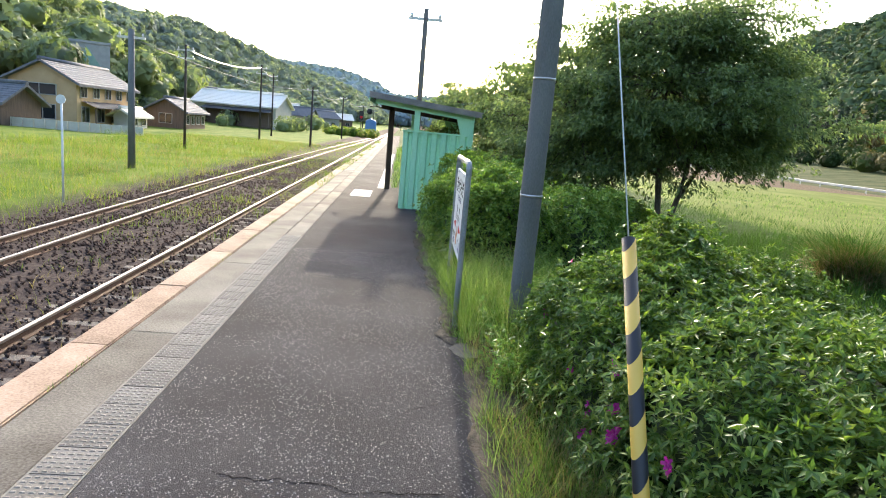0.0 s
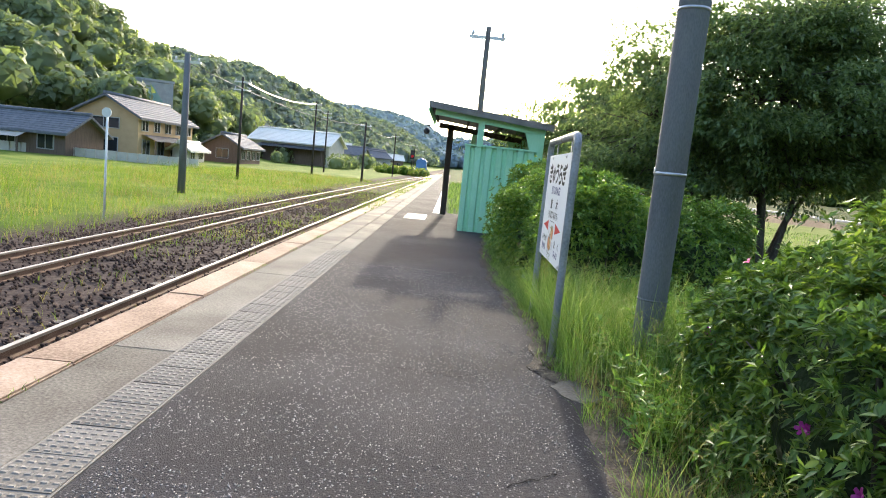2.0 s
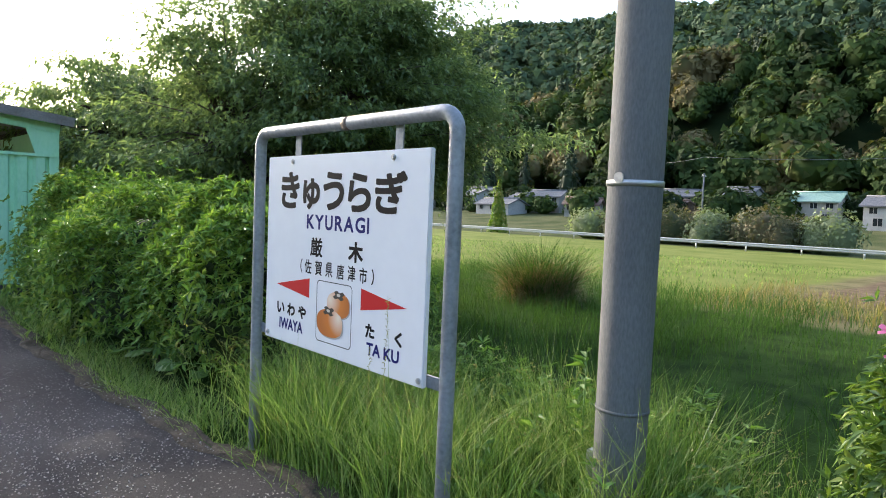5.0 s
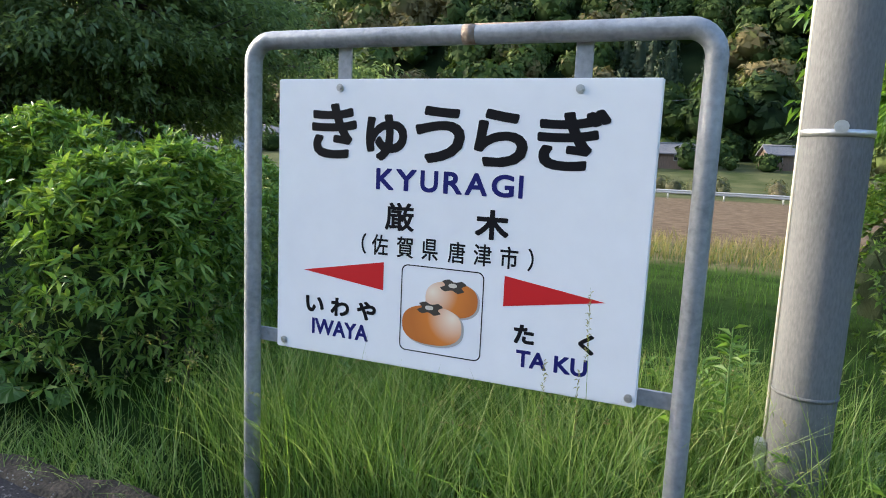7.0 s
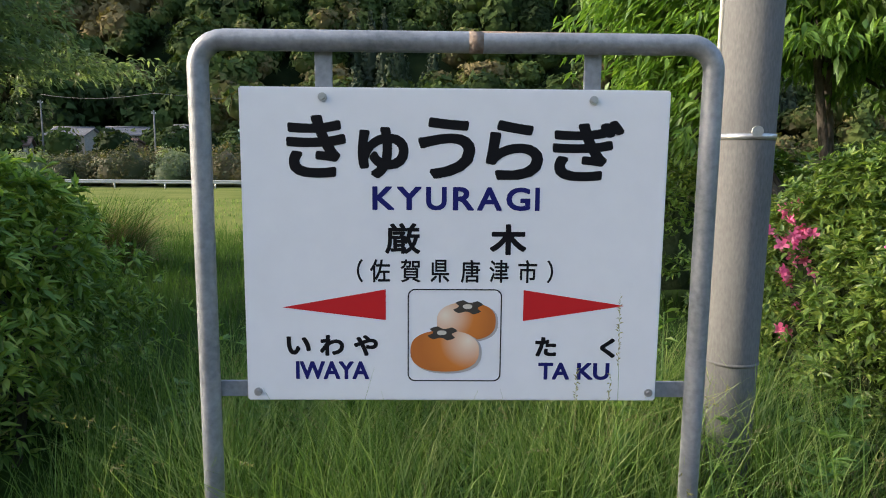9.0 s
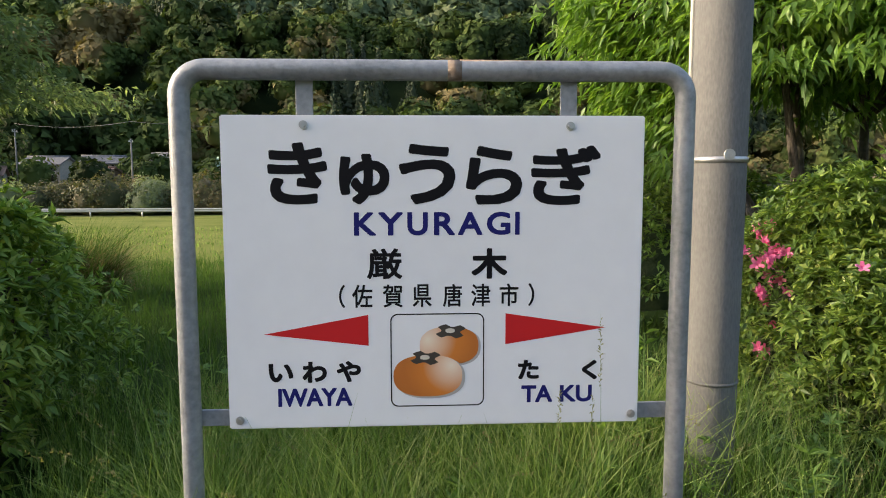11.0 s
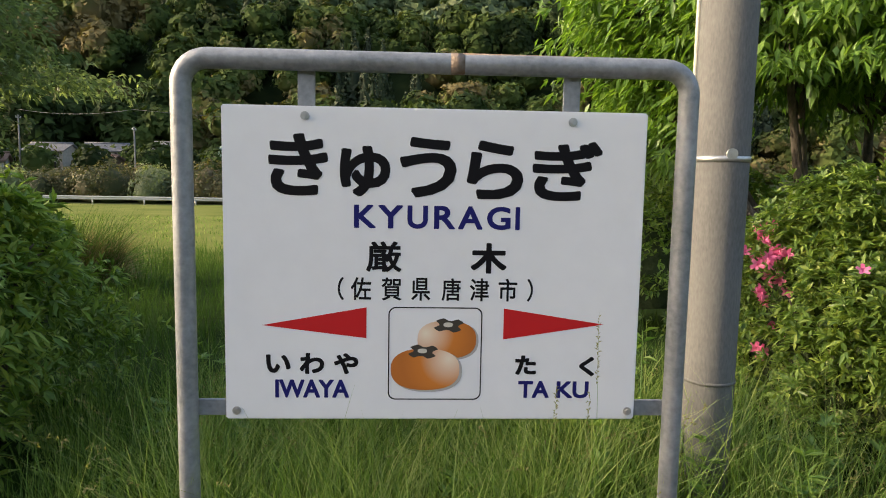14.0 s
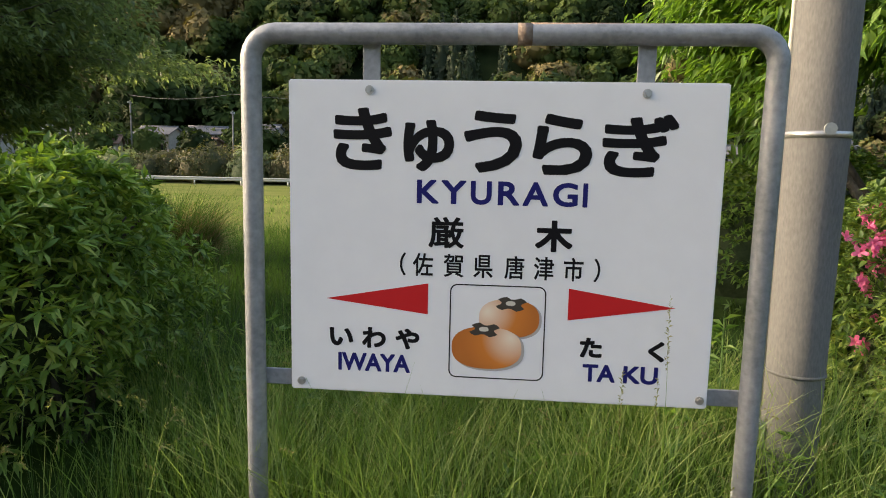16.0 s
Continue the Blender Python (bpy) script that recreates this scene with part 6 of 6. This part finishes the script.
tagged(part("garden_wall", bm, CREAM), "low cream block wall round the garden", "wall")

# ---- track-side poles ----


def line_pole(at, tall, r, label, arms=1, material=POLE_CON):
    ob = empty("utility_pole", label, "utility pole", (at[0], at[1], ground_z(*at)))
    bm = bmesh.new()
    tube(bm, [(0, 0, -0.4), (0, 0, tall)], [r, r * 0.75], 12)
    part("shaft", bm, material, ob)
    for k in range(arms):
        z = tall - 0.35 - 0.55 * k
        bm = bmesh.new()
        box(bm, -0.6, 0.6, -0.05, 0.05, z - 0.05, z + 0.05)
        part("crossarm", bm, STEEL, ob)
        for xx in (-0.5, 0, 0.5):
            bm = bmesh.new()
            tube(bm, [(xx, 0, z + 0.05), (xx, 0, z + 0.12), (xx, 0, z + 0.2)], [0.035, 0.06, 0.03], 8)
            part("insulator", bm, plain("porcelain", (0.6, 0.6, 0.58), 0.25), ob)
    return ob


line_pole((-12.2, 30.5), 6.1, 0.17, "grey concrete utility pole standing in the grass", 1)
line_pole((-9.6, 70), 6.2, 0.12, "dark utility pole beyond the tracks", 1, DARKWOOD)
line_pole((-15.5, 48), 7.2, 0.10, "slender dark pole near the houses", 2, DARKWOOD)
line_pole((-16, 75), 8.2, 0.12, "utility pole beside the shop", 2, DARKWOOD)
line_pole((-18, 92), 8.4, 0.12, "utility pole beside the shop", 2, DARKWOOD)
line_pole((-10, 110), 7, 0.12, "far utility pole along the railway", 1, DARKWOOD)
line_pole((-9, 150), 7, 0.12, "far utility pole along the railway", 1, DARKWOOD)
line_pole((-9, 200), 7, 0.12, "far utility pole along the railway", 1, DARKWOOD)
line_pole((0.53, 23.9), 6.2, 0.12, "tall weathered wooden pole behind the shelter", 1, OLDWOOD)
line_pole((80, 40), 7, 0.12, "utility pole among the village houses", 1)
line_pole((88, 58), 8, 0.12, "utility pole among the village houses", 1)
line_pole((84, 6), 8, 0.12, "utility pole among the village houses", 2)
line_pole((80, 100), 8, 0.12, "utility pole among the village houses", 1)


def cable(a, b, sag, r=0.02, label="overhead cable between poles"):
    bm = bmesh.new()
    pts = [Vector(a).lerp(Vector(b), s) - Vector((0, 0, sag * 4 * s * (1 - s))) for s in np.linspace(0, 1, 15)]
    tube(bm, pts, r, 5)
    tagged(part("cable", bm, CABLE if r < 0.04 else STEEL), label, "cable")


cable((-12.2, 30.5, 4.8), (-9.6, 70, 5.0), 0.7, 0.018)
cable((-15.5, 48, 6.0), (-16, 75, 7.0), 0.5, 0.05)
cable((-16, 75, 7.0), (-18, 92, 7.2), 0.4, 0.035)
cable((-9.6, 70, 5.0), (-10, 110, 5.8), 0.7, 0.03)
cable((-10, 110, 5.8), (-9, 150, 5.8), 0.7, 0.035)
cable((-9, 150, 5.8), (-9, 200, 5.8), 0.8, 0.038)
cable((84, 6, 10), (80, 40, 9.5), 0.8, 0.02)
cable((80, 40, 9.5), (88, 58, 10), 0.6, 0.02)

marker = empty("white_marker_post", "thin white post with a round disc beside the track", "post", (-9.58, 19.2, -0.98))
bm = bmesh.new()
tube(bm, [(0, 0, -0.2), (0, 0, 2.85)], 0.032, 10)
part("post", bm, WHITEPAINT, marker)
bm = bmesh.new()
tube(bm, [(0, -0.03, 2.9), (0, -0.05, 2.9)], 0.13, 18)
part("disc", bm, WHITEPAINT, marker, "round white disc")
signal = empty("railway_signal", "distant railway signal with a red lamp", "signal", (-9.4, 150, -1))
bm = bmesh.new()
tube(bm, [(0, 0, 0), (0, 0, 5)], 0.1, 8)
part("mast", bm, DARKWOOD, signal)
bm = bmesh.new()
box(bm, -0.5, 0.5, -0.15, 0.1, 3.6, 5.6)
part("head", bm, GUARDBLACK, signal)
bm = bmesh.new()
tube(bm, [(0, -0.16, 4.2), (0, -0.3, 4.2)], 0.32, 12)
part("lens", bm, RED, signal, "red signal lens")

def covered_stack():
    """A humped stack under a sheet with slack folds."""
    bm = bmesh.new()
    bmesh.ops.create_grid(bm, x_segments=16, y_segments=12, size=1)
    for v in bm.verts:
        x, y = v.co.x, v.co.y
        h = 2.6 * max(0.0, 1 - abs(x) ** 14) ** 0.5 * max(0.0, 1 - abs(y) ** 14) ** 0.5 * (1 - 0.12 * abs(x))
        v.co = Vector((x * 1.4, y * 2.0, 1.6 * h + 0.15 * noise.noise(Vector((x * 3, y * 3, 0)))))
    return bm


stack = tagged(part("covered_stack", covered_stack(), TARP), "stack covered with blue tarpaulin beside the far track", "stack")
stack.location = (-7.6, 160, ground_z(-7.6, 160))

# ---- small pieces of the platform ----
bm = bmesh.new()
box(bm, 0, 0.325, 0.003, 1.997, -0.14, 0.006)
rounded(bm, 0.012, 2)
me = bpy.data.meshes.new("coping_slab")
bm.to_mesh(me)
bm.free()
me.materials.append(COPING)
r = random.Random(8)
for k in range(64):
    ob = new("coping_slab", me)
    ob.parent = platform
    ob.location = (EDGE + r.uniform(-0.006, 0.006), -4.6 + 2 * k, r.uniform(-0.003, 0.003))
    ob.rotation_euler = (0, 0, r.uniform(-0.002, 0.002))


def tactile_tile():
    vs, fs = [], []

    def block(x0, x1, y0, y1, z0, z1, inset):
        b = len(vs)
        vs.extend([(x0, y0, z0), (x1, y0, z0), (x1, y1, z0), (x0, y1, z0), (x0 + inset, y0 + inset, z1), (x1 - inset, y0 + inset, z1), (x1 - inset, y1 - inset, z1), (x0 + inset, y1 - inset, z1)])
        fs.extend([(b + 4, b + 5, b + 6, b + 7), (b, b + 1, b + 5, b + 4), (b + 1, b + 2, b + 6, b + 5), (b + 2, b + 3, b + 7, b + 6), (b + 3, b, b + 4, b + 7)])

    block(0.008, 0.292, 0.005, 0.295, -0.05, 0.003, 0.002)
    for a in range(6):
        for c in range(6):
            x, y = 0.03 + a * 0.048, 0.03 + c * 0.048
            block(x - 0.017, x + 0.017, y - 0.011, y + 0.011, 0.0025, 0.0068, 0.005)
    m = bpy.data.meshes.new("tactile_tile")
    m.from_pydata(vs, [], fs)
    m.materials.append(TACTILE)
    m.materials.append(STUD)
    for p in m.polygons[5:]:
        p.material_index = 1
    return m


me = tactile_tile()
for k in range(44):
    ob = new("tactile_tile", me)
    ob.parent = platform
    ob.location = (-1.9 + r.uniform(-0.003, 0.003), -2 + 0.3 * k, r.uniform(-0.001, 0.001))
bm = bmesh.new()
box(bm, -1.905, -1.597, -2, 11.2, -0.1, -0.0005)
part("mortar_bed", bm, JOINT, platform, "worn grey-brown mortar joints")
bm = bmesh.new()
box(bm, 0.005, 0.3, 0.004, 1.496, -0.1, 0.0)
rounded(bm, 0.006, 1)
me = bpy.data.meshes.new("strip_slab")
bm.to_mesh(me)
bm.free()
me.materials.append(CONCRETE)
for k in range(70):
    ob = new("strip_slab", me)
    ob.parent = platform
    ob.location = (-1.9, 11.2 + 1.5 * k, r.uniform(-0.004, 0.0))
# loose grit on the asphalt
n = 17000
bx, by = rng.uniform(-1.55, 0.55, n), 2.2 + 8.0 * rng.uniform(0, 1, n)
ok = bumps(bx, by, 0.5, 71) + rng.uniform(-0.4, 0.5, n) > 0
bx, by = bx[ok], by[ok]
n = len(bx)
size = rng.uniform(0.0025, 0.0075, n)
tet = unit(np.array([[1, 1, 0.6], [1, -1, -0.6], [-1, 1, -0.6], [-1, -1, 0.6]])[None] + rng.normal(scale=0.35, size=(n, 4, 3)))
verts = (np.stack([bx, by, np.full(n, 0.001)], -1)[:, None] + tet * size[:, None, None]).reshape(-1, 3)
i4 = np.arange(n)[:, None] * 4
faces = np.concatenate([i4 + f for f in ([0, 1, 2], [0, 3, 1], [0, 2, 3], [1, 3, 2])])
tagged(part("loose_grit", raw_mesh("loose_grit", verts, faces), GRIT), "pale loose grit scattered on the asphalt", "grit", kind="stuff")
